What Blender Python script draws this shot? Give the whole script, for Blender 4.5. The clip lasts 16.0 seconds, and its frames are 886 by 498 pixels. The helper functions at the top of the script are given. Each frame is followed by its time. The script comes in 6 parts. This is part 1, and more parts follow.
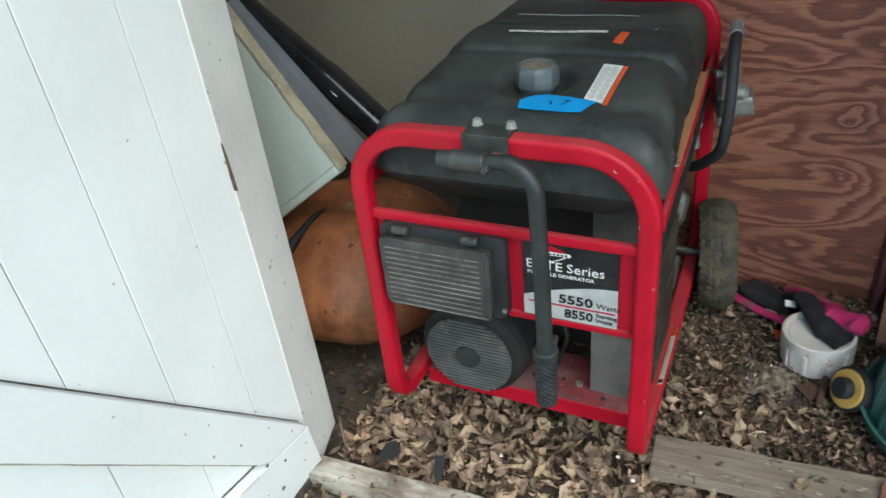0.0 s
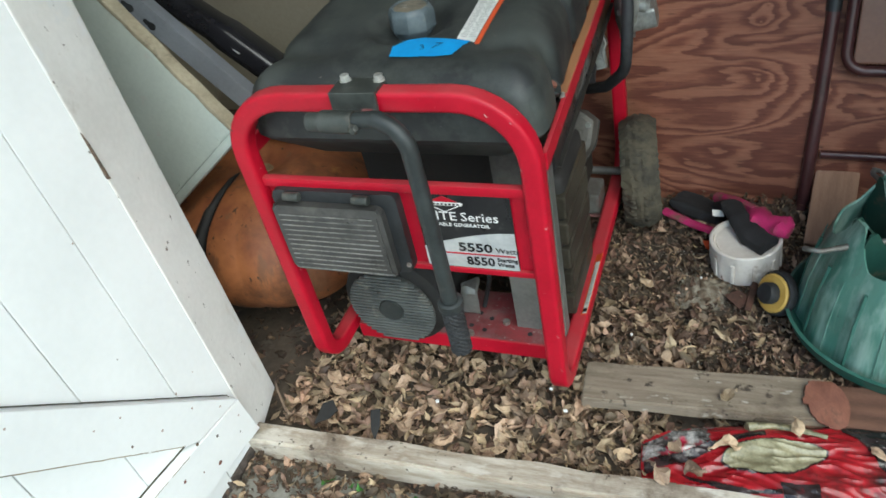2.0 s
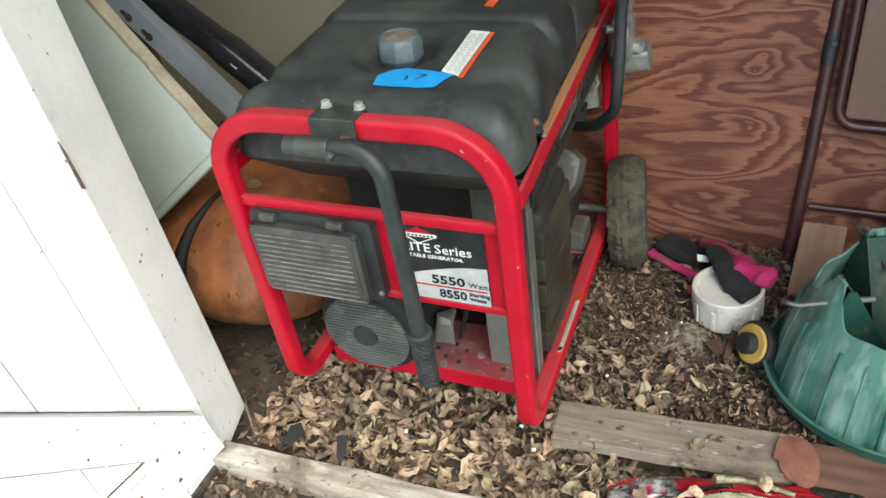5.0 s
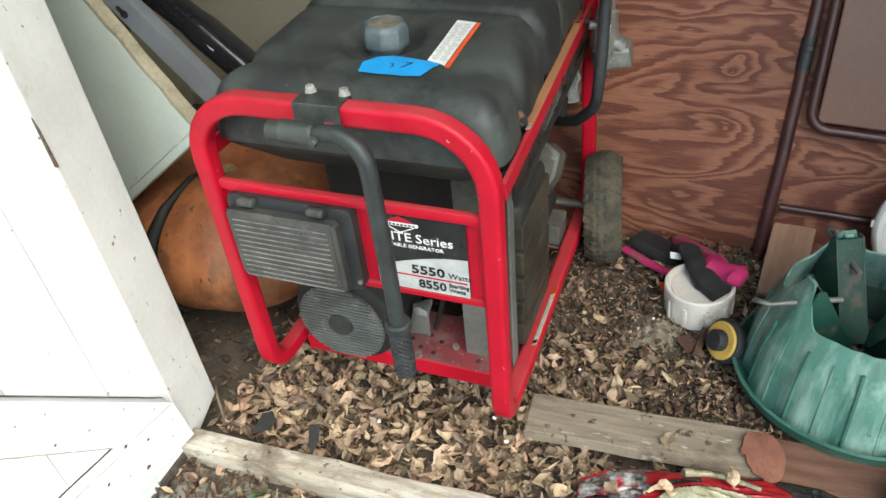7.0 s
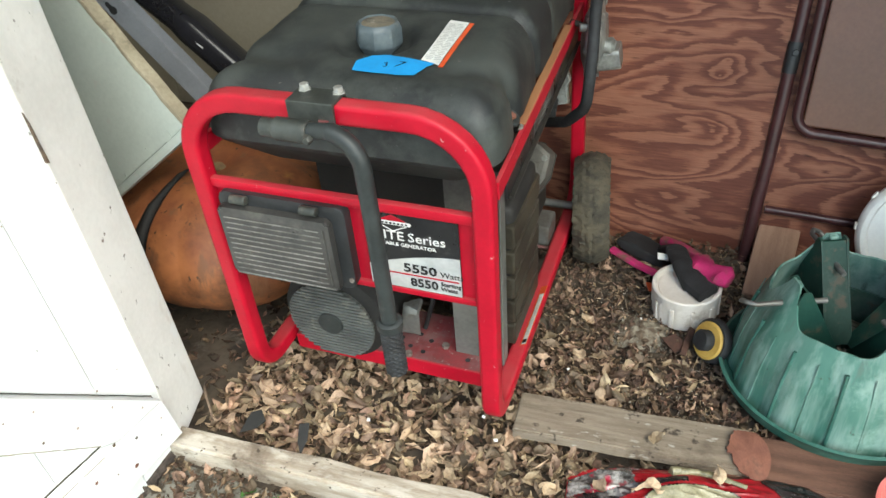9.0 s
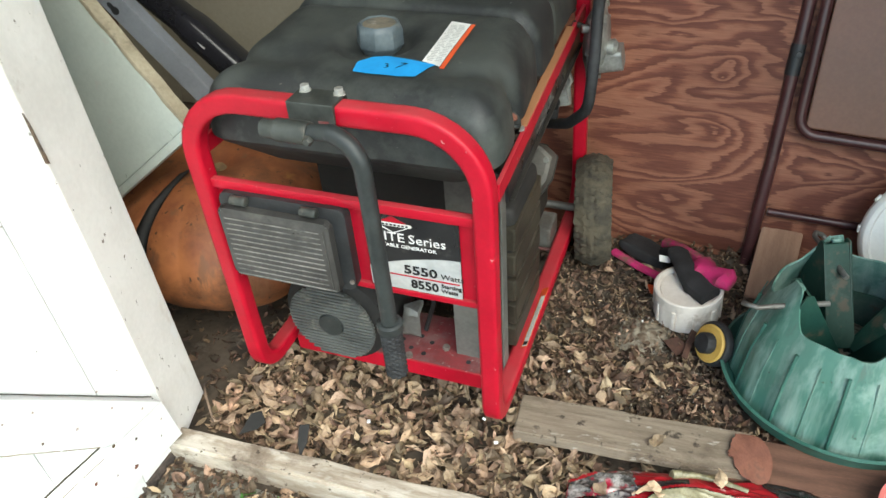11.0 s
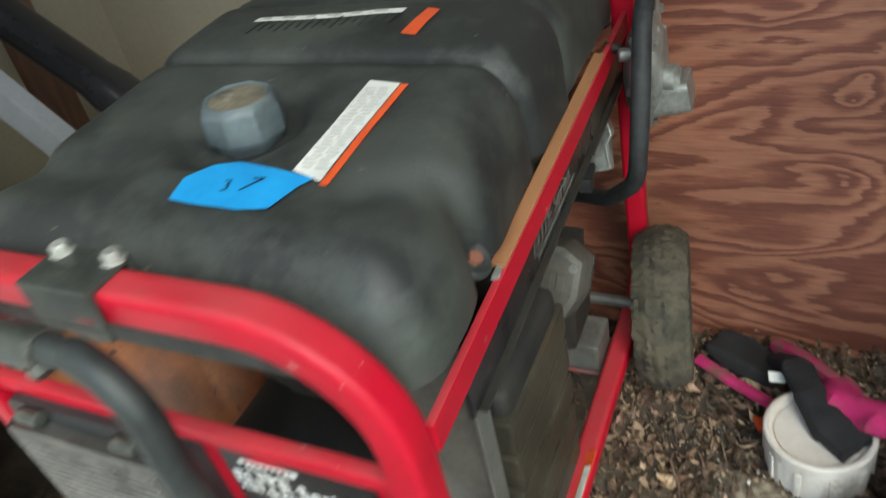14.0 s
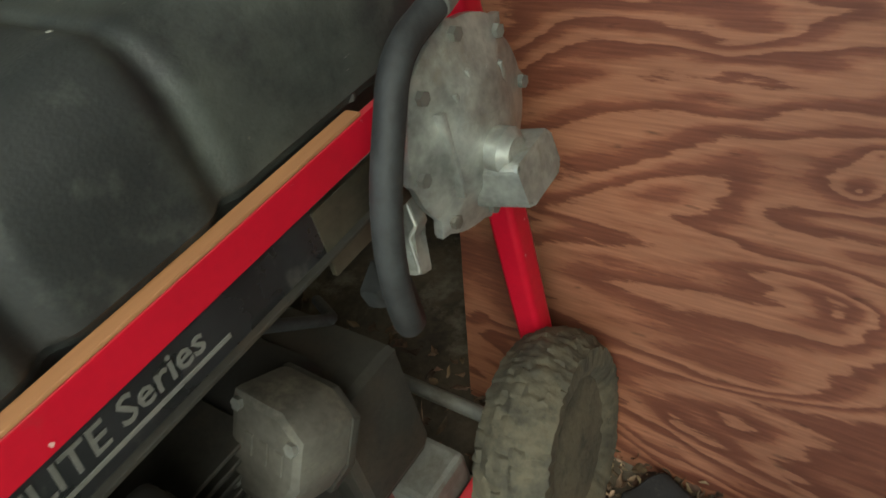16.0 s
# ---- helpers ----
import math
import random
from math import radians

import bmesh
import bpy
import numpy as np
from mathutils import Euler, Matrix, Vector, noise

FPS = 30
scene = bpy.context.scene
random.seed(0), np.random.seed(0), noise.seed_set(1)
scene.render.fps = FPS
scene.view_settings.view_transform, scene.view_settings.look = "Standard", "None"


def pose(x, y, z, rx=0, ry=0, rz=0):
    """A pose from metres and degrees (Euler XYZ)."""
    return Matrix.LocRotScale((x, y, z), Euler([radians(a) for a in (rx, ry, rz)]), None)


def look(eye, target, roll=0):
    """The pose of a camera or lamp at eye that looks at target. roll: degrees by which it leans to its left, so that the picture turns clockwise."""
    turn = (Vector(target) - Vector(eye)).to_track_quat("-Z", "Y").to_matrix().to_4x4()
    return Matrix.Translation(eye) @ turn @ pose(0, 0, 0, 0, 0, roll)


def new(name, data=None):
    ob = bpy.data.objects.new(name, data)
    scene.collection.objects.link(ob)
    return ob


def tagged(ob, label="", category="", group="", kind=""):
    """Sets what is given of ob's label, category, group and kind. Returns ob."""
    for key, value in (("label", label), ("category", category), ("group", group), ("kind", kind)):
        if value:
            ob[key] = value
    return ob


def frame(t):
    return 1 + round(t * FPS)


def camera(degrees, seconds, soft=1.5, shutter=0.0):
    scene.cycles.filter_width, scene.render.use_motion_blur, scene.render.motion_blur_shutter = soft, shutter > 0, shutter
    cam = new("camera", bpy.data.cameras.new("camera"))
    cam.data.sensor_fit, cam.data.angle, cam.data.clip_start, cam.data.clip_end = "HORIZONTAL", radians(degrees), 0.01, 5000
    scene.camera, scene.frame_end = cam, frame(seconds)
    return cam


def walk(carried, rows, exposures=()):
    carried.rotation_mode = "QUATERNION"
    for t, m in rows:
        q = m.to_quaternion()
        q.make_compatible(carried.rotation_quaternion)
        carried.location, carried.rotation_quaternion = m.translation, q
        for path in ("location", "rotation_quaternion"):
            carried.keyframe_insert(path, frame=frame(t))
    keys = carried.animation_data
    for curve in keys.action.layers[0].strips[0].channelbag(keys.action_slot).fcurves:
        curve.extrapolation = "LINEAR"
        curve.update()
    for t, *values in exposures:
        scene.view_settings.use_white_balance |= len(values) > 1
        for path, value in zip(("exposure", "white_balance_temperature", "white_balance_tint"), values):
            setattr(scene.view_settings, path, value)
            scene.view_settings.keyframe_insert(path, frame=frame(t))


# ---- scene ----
cam = camera(62.1, 16.0, shutter=0.5)
PATH = [
    (0.0, 0.3312, -0.7719, 0.9415, 59.08, 4.54, 25.45),
    (0.5, 0.3095, -0.7950, 0.9392, 58.92, 1.04, 23.29),
    (1.0, 0.3217, -0.7822, 0.9401, 57.95, 0.08, 22.74),
    (1.5, 0.3842, -0.7277, 0.9439, 55.54, 5.58, 23.01),
    (2.0, 0.4276, -0.6897, 0.9455, 52.88, 9.77, 20.66),
    (2.5, 0.4516, -0.6668, 0.9468, 51.25, 10.85, 20.32),
    (3.0, 0.4607, -0.6562, 0.9460, 51.00, 10.21, 21.34),
    (3.5, 0.4600, -0.6577, 0.9547, 53.64, 8.13, 22.79),
    (4.0, 0.4609, -0.6614, 0.9532, 54.88, 7.77, 23.07),
    (6.5, 0.4433, -0.6656, 0.9439, 54.24, 4.52, 22.29),
    (7.0, 0.4399, -0.6688, 0.9464, 54.07, 4.14, 21.76),
    (7.5, 0.4398, -0.6701, 0.9458, 53.98, 4.06, 21.15),
    (8.0, 0.4389, -0.6730, 0.9462, 53.91, 3.80, 20.81),
    (8.5, 0.4373, -0.6774, 0.9460, 53.96, 3.59, 20.62),
    (9.0, 0.4321, -0.6770, 0.9471, 54.10, 3.14, 20.95),
    (11.5, 0.4347, -0.6694, 0.9466, 54.19, 3.10, 21.43),
    (12.0, 0.4388, -0.6494, 0.9623, 54.28, 6.57, 24.01),
    (12.5, 0.3898, -0.5908, 0.9690, 55.98, 8.16, 21.93),
    (12.8, 0.3500, -0.5480, 0.9420, 58.98, 9.98, 18.31),
    (13.0, 0.3398, -0.5208, 0.9405, 57.66, 9.99, 16.41),
    (13.5, 0.3584, -0.3783, 0.8718, 53.86, 11.79, 17.34),
    (14.0, 0.3809, -0.2105, 0.8252, 54.50, 9.97, 24.69),
    (14.5, 0.3626, -0.0356, 0.7912, 55.08, 12.31, 26.55),
    (15.0, 0.4220, 0.0907, 0.7576, 54.46, 12.53, 30.36),
    (15.5, 0.4827, 0.1677, 0.7355, 51.96, 11.67, 33.54),
    (16.0, 0.4930, 0.2224, 0.7280, 51.49, 11.60, 36.25),
]
EXPOSURES = [(0.0, 0.89, 6250, -2), (1.5, 0.95, 6300, -2), (2.5, 1.2, 6400, -2), (3.5, 1.35, 6600, 0), (9.0, 1.5, 6800, 0), (12.0, 1.47, 6800, 0), (12.5, 1.41, 6750, -1), (13.5, 1.5, 6750, -3), (14.5, 1.33, 6700, -2), (15.0, 1.43, 6850, -4), (16.0, 1.5, 7350, -8)]
walk(cam, [(t, pose(*row)) for t, *row in PATH], EXPOSURES)

# ---- light ----
world = bpy.data.worlds.new("overcast_sky")
scene.world = world
world.use_nodes = True
wn = world.node_tree.nodes
sky = wn.new("ShaderNodeTexSky")
sky.sky_type = "NISHITA"
sky.sun_disc = False
sky.sun_elevation, sky.sun_rotation = radians(46), radians(133)
sky.air_density, sky.dust_density, sky.ozone_density = 1.0, 1.0, 1.0
world.node_tree.links.new(sky.outputs[0], wn["Background"].inputs[0])
wn["Background"].inputs[1].default_value = 0.15
sun_data = bpy.data.lights.new("sun", "SUN")
sun_data.energy, sun_data.angle, sun_data.color = 1.4, radians(52), (1.0, 0.97, 0.93)
sun = new("sun", sun_data)
sun.matrix_world = look((1.75, -1.63, 2.75), (0, 0, 0.3))


# ---- materials ----
def material(name, light, dark, rough=0.6, metal=0.0, scale=8.0, fine=160.0, bump=0.15, amount=0.6, stretch=(1, 1, 1),
             dirt=None, dirt_level=0.62, per_piece=0.0, island=False, coat=0.0, rough_spread=0.15):
    """A worn surface: two tones by broad noise, fine grain, optional dirt patches and piece-to-piece shift."""
    m = bpy.data.materials.new(name)
    m.use_nodes = True
    n, link = m.node_tree.nodes, m.node_tree.links.new
    bsdf = n["Principled BSDF"]
    coord = n.new("ShaderNodeTexCoord")
    mapping = n.new("ShaderNodeMapping")
    mapping.inputs["Scale"].default_value = stretch
    link(coord.outputs["Object"], mapping.inputs[0])
    big, small = n.new("ShaderNodeTexNoise"), n.new("ShaderNodeTexNoise")
    big.inputs["Scale"].default_value, big.inputs["Detail"].default_value = scale, 5
    small.inputs["Scale"].default_value, small.inputs["Detail"].default_value = fine, 3
    for tex in (big, small):
        link(mapping.outputs[0], tex.inputs["Vector"])
    mixed = n.new("ShaderNodeMath")
    mixed.operation = "MULTIPLY_ADD"
    link(small.outputs["Fac"], mixed.inputs[0])
    mixed.inputs[1].default_value = 0.35
    link(big.outputs["Fac"], mixed.inputs[2])
    ramp = n.new("ShaderNodeValToRGB")
    mid = 0.67
    ramp.color_ramp.elements[0].position, ramp.color_ramp.elements[1].position = mid - 0.3 + 0.2 * amount, mid + 0.3 - 0.2 * amount
    ramp.color_ramp.elements[0].color, ramp.color_ramp.elements[1].color = (*dark, 1), (*light, 1)
    link(mixed.outputs[0], ramp.inputs[0])
    colour = ramp.outputs[0]
    if dirt:
        patch = n.new("ShaderNodeTexNoise")
        patch.inputs["Scale"].default_value, patch.inputs["Detail"].default_value = scale * 0.7, 8
        patch.inputs["Roughness"].default_value = 0.7
        link(coord.outputs["Object"], patch.inputs["Vector"])
        step = n.new("ShaderNodeValToRGB")
        step.color_ramp.elements[0].position, step.color_ramp.elements[1].position = dirt_level - 0.06, dirt_level + 0.08
        link(patch.outputs["Fac"], step.inputs[0])
        mix = n.new("ShaderNodeMix")
        mix.data_type = "RGBA"
        link(step.outputs[0], mix.inputs[0])
        link(colour, mix.inputs[6])
        mix.inputs[7].default_value = (*dirt, 1)
        colour = mix.outputs[2]
    if per_piece:
        source = n.new("ShaderNodeNewGeometry").outputs["Random Per Island"] if island else n.new("ShaderNodeObjectInfo").outputs["Random"]
        shift = n.new("ShaderNodeHueSaturation")
        span = n.new("ShaderNodeMapRange")
        span.inputs[3].default_value, span.inputs[4].default_value = 1 - per_piece, 1 + per_piece
        link(source, span.inputs[0])
        link(span.outputs[0], shift.inputs["Value"])
        hue = n.new("ShaderNodeMapRange")
        hue.inputs[3].default_value, hue.inputs[4].default_value = 0.5 - per_piece * 0.03, 0.5 + per_piece * 0.02
        turn = n.new("ShaderNodeMath")
        turn.operation = "FRACT"
        times = n.new("ShaderNodeMath")
        times.operation = "MULTIPLY"
        times.inputs[1].default_value = 17.3
        link(source, times.inputs[0])
        link(times.outputs[0], turn.inputs[0])
        link(turn.outputs[0], hue.inputs[0])
        link(hue.outputs[0], shift.inputs["Hue"])
        link(colour, shift.inputs["Color"])
        colour = shift.outputs[0]
    link(colour, bsdf.inputs["Base Color"])
    gloss = n.new("ShaderNodeMapRange")
    gloss.inputs[3].default_value, gloss.inputs[4].default_value = max(rough - rough_spread, 0.03), min(rough + rough_spread, 1)
    link(big.outputs["Fac"], gloss.inputs[0])
    link(gloss.outputs[0], bsdf.inputs["Roughness"])
    bsdf.inputs["Metallic"].default_value = metal
    bsdf.inputs["Coat Weight"].default_value = coat
    if bump:
        relief = n.new("ShaderNodeBump")
        relief.inputs["Strength"].default_value, relief.inputs["Distance"].default_value = bump, 0.004
        link(mixed.outputs[0], relief.inputs["Height"])
        link(relief.outputs[0], bsdf.inputs["Normal"])
    return m


def plywood_material(name):
    """Rotary-cut fir veneer: broad flowing bands that bend round knots, darker late wood, fine fibre."""
    m = bpy.data.materials.new(name)
    m.use_nodes = True
    n, link = m.node_tree.nodes, m.node_tree.links.new
    bsdf = n["Principled BSDF"]
    coord = n.new("ShaderNodeTexCoord")

    def node(kind, operation=None, **values):
        made = n.new(kind)
        if operation:
            made.operation = operation
        return made

    def maths(operation, a, b, c=None):
        made = node("ShaderNodeMath", operation)
        for k, v in enumerate((a, b, c)):
            if v is None:
                continue
            if isinstance(v, (int, float)):
                made.inputs[k].default_value = v
            else:
                link(v, made.inputs[k])
        return made.outputs[0]

    def field(scale, detail, rough, stretch, distortion=0.0):
        mapping = n.new("ShaderNodeMapping")
        mapping.inputs["Scale"].default_value = stretch
        link(coord.outputs["Object"], mapping.inputs[0])
        tex = n.new("ShaderNodeTexNoise")
        tex.inputs["Scale"].default_value, tex.inputs["Detail"].default_value = scale, detail
        tex.inputs["Roughness"].default_value, tex.inputs["Distortion"].default_value = rough, distortion
        link(mapping.outputs[0], tex.inputs["Vector"])
        return tex.outputs["Fac"]

    height = maths("MULTIPLY", field(1.35, 3.0, 0.45, (1.7, 1.0, 4.8), 0.7), 1.0)
    # knots: the bands close into rings round each one
    for kx, kz, size in ((-0.215, 0.412, 0.018), (-0.224, 0.383, 0.012), (-0.221, 0.277, 0.022), (0.16, 0.6, 0.02), (-0.46, 0.72, 0.02)):
        shift = n.new("ShaderNodeVectorMath")
        shift.operation = "SUBTRACT"
        link(coord.outputs["Object"], shift.inputs[0])
        shift.inputs[1].default_value = (kx, 0, kz)
        squash = n.new("ShaderNodeVectorMath")
        squash.operation = "MULTIPLY"
        link(shift.outputs[0], squash.inputs[0])
        squash.inputs[1].default_value = (0.62, 0.0, 1.0)
        far = n.new("ShaderNodeVectorMath")
        far.operation = "LENGTH"
        link(squash.outputs[0], far.inputs[0])
        fall = maths("POWER", 2.718, maths("MULTIPLY", far.outputs["Value"], -1.0 / size))
        height = maths("MULTIPLY_ADD", fall, 0.16, height)
    wob = field(30.0, 5.0, 0.65, (0.55, 1, 3.4))
    jag = field(9.0, 5.0, 0.7, (2.2, 1, 22.0))
    phase = maths("FRACT", maths("MULTIPLY_ADD", jag, 0.55, maths("MULTIPLY_ADD", height, 12.5, maths("MULTIPLY", wob, 0.75))), 0.0)
    ramp = n.new("ShaderNodeValToRGB")
    cr = ramp.color_ramp
    cr.elements[0].position, cr.elements[0].color = 0.0, (0.14, 0.047, 0.028, 1)
    cr.elements[1].position, cr.elements[1].color = 1.0, (0.145, 0.049, 0.029, 1)
    for p, c in ((0.07, (0.262, 0.108, 0.064, 1)), (0.30, (0.272, 0.113, 0.067, 1)), (0.50, (0.225, 0.086, 0.05, 1)), (0.60, (0.165, 0.055, 0.033, 1)), (0.78, (0.136, 0.044, 0.0265, 1)), (0.93, (0.126, 0.04, 0.0245, 1))):
        e = cr.elements.new(p)
        e.color = c
    link(phase, ramp.inputs[0])
    fibre = field(2.0, 4.0, 0.55, (7, 1, 170))
    broad = field(2.2, 4.0, 0.55, (1, 1, 1.6))
    specks = field(55.0, 2.0, 0.5, (0.5, 1, 2.0))
    tone = n.new("ShaderNodeMapRange")
    tone.inputs[3].default_value, tone.inputs[4].default_value = 0.52, 1.5
    link(fibre, tone.inputs[0])
    tone2 = n.new("ShaderNodeMapRange")
    tone2.inputs[1].default_value, tone2.inputs[2].default_value = 0.3, 0.7
    tone2.inputs[3].default_value, tone2.inputs[4].default_value = 0.72, 1.2
    link(broad, tone2.inputs[0])
    tone3 = n.new("ShaderNodeMapRange")
    tone3.inputs[1].default_value, tone3.inputs[2].default_value = 0.24, 0.34
    tone3.inputs[3].default_value, tone3.inputs[4].default_value = 0.5, 1.0
    link(specks, tone3.inputs[0])
    shade = n.new("ShaderNodeHueSaturation")
    link(maths("MULTIPLY", maths("MULTIPLY", tone.outputs[0], tone2.outputs[0]), tone3.outputs[0]), shade.inputs["Value"])
    link(ramp.outputs[0], shade.inputs["Color"])
    link(shade.outputs[0], bsdf.inputs["Base Color"])
    bsdf.inputs["Roughness"].default_value = 0.58
    bsdf.inputs["Specular IOR Level"].default_value = 0.3
    relief = n.new("ShaderNodeBump")
    relief.inputs["Strength"].default_value, relief.inputs["Distance"].default_value = 0.25, 0.002
    link(fibre, relief.inputs["Height"])
    link(relief.outputs[0], bsdf.inputs["Normal"])
    return m


def speckled(mat, colour, scale, level, soft=0.03, vector_stretch=(1, 1, 1), rough=None):
    """Adds sharp-edged chips, specks or streaks of another colour on top of a surface."""
    n, link = mat.node_tree.nodes, mat.node_tree.links.new
    bsdf = n["Principled BSDF"]
    old = bsdf.inputs["Base Color"].links[0].from_socket
    coord, mapping, tex, step, mix = (n.new("ShaderNode" + k) for k in ("TexCoord", "Mapping", "TexNoise", "ValToRGB", "Mix"))
    mapping.inputs["Scale"].default_value = vector_stretch
    tex.inputs["Scale"].default_value, tex.inputs["Detail"].default_value, tex.inputs["Roughness"].default_value = scale, 4, 0.62
    step.color_ramp.elements[0].position, step.color_ramp.elements[1].position = level, level + soft
    mix.data_type = "RGBA"
    link(coord.outputs["Object"], mapping.inputs[0])
    link(mapping.outputs[0], tex.inputs["Vector"])
    link(tex.outputs["Fac"], step.inputs[0])
    link(step.outputs[0], mix.inputs[0])
    link(old, mix.inputs[6])
    mix.inputs[7].default_value = (*colour, 1)
    link(mix.outputs[2], bsdf.inputs["Base Color"])
    return mat


def dusty_top(mat, colour, amount):
    """Settled dust on upward faces, broken up by noise."""
    n, link = mat.node_tree.nodes, mat.node_tree.links.new
    bsdf = n["Principled BSDF"]
    old = bsdf.inputs["Base Color"].links[0].from_socket
    geo, split, span, tex, coord, times, mix = (n.new("ShaderNode" + k) for k in ("NewGeometry", "SeparateXYZ", "MapRange", "TexNoise", "TexCoord", "Math", "Mix"))
    span.inputs[1].default_value, span.inputs[2].default_value, span.inputs[3].default_value, span.inputs[4].default_value = 0.55, 0.98, 0.0, amount * 2
    tex.inputs["Scale"].default_value, tex.inputs["Detail"].default_value = 26, 6
    times.operation = "MULTIPLY"
    times.use_clamp = True
    mix.data_type = "RGBA"
    link(geo.outputs["Normal"], split.inputs[0])
    link(split.outputs[2], span.inputs[0])
    link(coord.outputs["Object"], tex.inputs["Vector"])
    link(span.outputs[0], times.inputs[0])
    link(tex.outputs["Fac"], times.inputs[1])
    link(times.outputs[0], mix.inputs[0])
    link(old, mix.inputs[6])
    mix.inputs[7].default_value = (*colour, 1)
    link(mix.outputs[2], bsdf.inputs["Base Color"])
    return mat


RED = material("red_paint", (0.47, 0.0055, 0.024), (0.37, 0.0045, 0.019), 0.4, scale=14, bump=0.04, dirt=(0.3, 0.05, 0.045), dirt_level=0.68)
speckled(RED, (0.55, 0.36, 0.32), 95, 0.70, 0.02)
speckled(RED, (0.10, 0.03, 0.025), 60, 0.72, 0.02)
dusty_top(RED, (0.33, 0.1, 0.095), 0.3)
RED.node_tree.nodes["Principled BSDF"].inputs["Specular IOR Level"].default_value = 0.28
RED_DUSTY = material("dusty_red_paint", (0.25, 0.035, 0.04), (0.15, 0.04, 0.04), 0.65, scale=20, bump=0.08, dirt=(0.2, 0.1, 0.095), dirt_level=0.5)
speckled(RED_DUSTY, (0.26, 0.2, 0.18), 90, 0.62, 0.08)
TANK = material("tank_plastic", (0.023, 0.0255, 0.0258), (0.011, 0.0125, 0.013), 0.56, scale=7, fine=420, bump=0.22, dirt=(0.056, 0.063, 0.056), dirt_level=0.53, rough_spread=0.14)
dusty_top(TANK, (0.05, 0.055, 0.049), 0.12)
speckled(TANK, (0.045, 0.05, 0.045), 11, 0.54, 0.14)
speckled(TANK, (0.042, 0.046, 0.042), 42, 0.52, 0.16)
speckled(TANK, (0.16, 0.16, 0.145), 150, 0.72, 0.02, (1, 0.25, 1))
speckled(TANK, (0.11, 0.1, 0.085), 46, 0.705, 0.02, (1, 1, 1))
BLACK = material("black_plastic", (0.03, 0.032, 0.034), (0.014, 0.015, 0.016), 0.5, scale=20, bump=0.06)
COVER = material("smoky_cover", (0.062, 0.059, 0.055), (0.03, 0.029, 0.028), 0.32, scale=20, bump=0.05, dirt=(0.095, 0.09, 0.08), dirt_level=0.6)
COVER_EDGE = material("pale_cover_edge", (0.21, 0.2, 0.185), (0.075, 0.073, 0.068), 0.5, scale=40, bump=0.05)
RUBBER = material("rubber", (0.028, 0.03, 0.032), (0.012, 0.012, 0.013), 0.7, scale=40, bump=0.25)
HANDLE = material("handle_paint", (0.03, 0.0355, 0.0345), (0.0135, 0.0165, 0.0165), 0.52, scale=24, bump=0.1, dirt=(0.07, 0.07, 0.062), dirt_level=0.64)
TYRE = material("dirty_tyre", (0.07, 0.061, 0.043), (0.03, 0.027, 0.02), 0.92, scale=34, bump=0.5, dirt=(0.088, 0.075, 0.05), dirt_level=0.5)
GRILLE = material("grey_grille", (0.105, 0.112, 0.105), (0.058, 0.063, 0.06), 0.6, scale=24, bump=0.12, dirt=(0.2, 0.19, 0.16), dirt_level=0.62)
STEEL = material("zinc_steel", (0.22, 0.22, 0.205), (0.13, 0.13, 0.122), 0.5, metal=0.5, scale=18, bump=0.1, dirt=(0.12, 0.108, 0.09), dirt_level=0.58)
GALVANISED = material("galvanised_bolt", (0.46, 0.46, 0.42), (0.26, 0.26, 0.24), 0.5, metal=0.3, scale=60, bump=0.2, dirt=(0.3, 0.26, 0.2), dirt_level=0.64)
PIVOT = material("oily_pivot_steel", (0.072, 0.078, 0.07), (0.032, 0.036, 0.033), 0.45, metal=0.3, scale=30, bump=0.2, dirt=(0.12, 0.11, 0.09), dirt_level=0.62)
ALU = material("cast_aluminium", (0.44, 0.45, 0.42), (0.2, 0.205, 0.195), 0.42, metal=0.6, scale=34, bump=0.35, dirt=(0.28, 0.27, 0.23), dirt_level=0.6)
MUFFLER = material("sooty_muffler", (0.1, 0.09, 0.068), (0.042, 0.037, 0.028), 0.42, metal=0.5, scale=14, bump=0.2, dirt=(0.1, 0.075, 0.045), dirt_level=0.62)
VALVE = material("dusty_casting", (0.11, 0.103, 0.09), (0.05, 0.046, 0.04), 0.62, metal=0.25, scale=18, bump=0.3, dirt=(0.17, 0.155, 0.125), dirt_level=0.57)
ENGINE = material("engine_casting", (0.042, 0.04, 0.035), (0.018, 0.017, 0.015), 0.6, metal=0.3, scale=16, bump=0.25, dirt=(0.045, 0.036, 0.028), dirt_level=0.55)
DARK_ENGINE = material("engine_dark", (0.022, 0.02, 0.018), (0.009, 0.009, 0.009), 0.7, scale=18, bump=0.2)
TAN_STRIP = material("tan_rail_strip", (0.35, 0.165, 0.075), (0.24, 0.105, 0.05), 0.6, scale=26, bump=0.1, stretch=(1, 0.2, 1), dirt=(0.2, 0.09, 0.045), dirt_level=0.66)
CAP = material("fuel_cap", (0.10, 0.125, 0.135), (0.05, 0.066, 0.074), 0.45, scale=30, bump=0.08, dirt=(0.2, 0.19, 0.15), dirt_level=0.62)
CAP_TOP = material("fuel_cap_top", (0.22, 0.19, 0.14), (0.06, 0.055, 0.045), 0.4, scale=60, bump=0.3, dirt=(0.42, 0.4, 0.34), dirt_level=0.62)
BLUE_TAPE = material("blue_tape", (0.015, 0.30, 0.66), (0.012, 0.24, 0.56), 0.6, scale=30, bump=0.1)
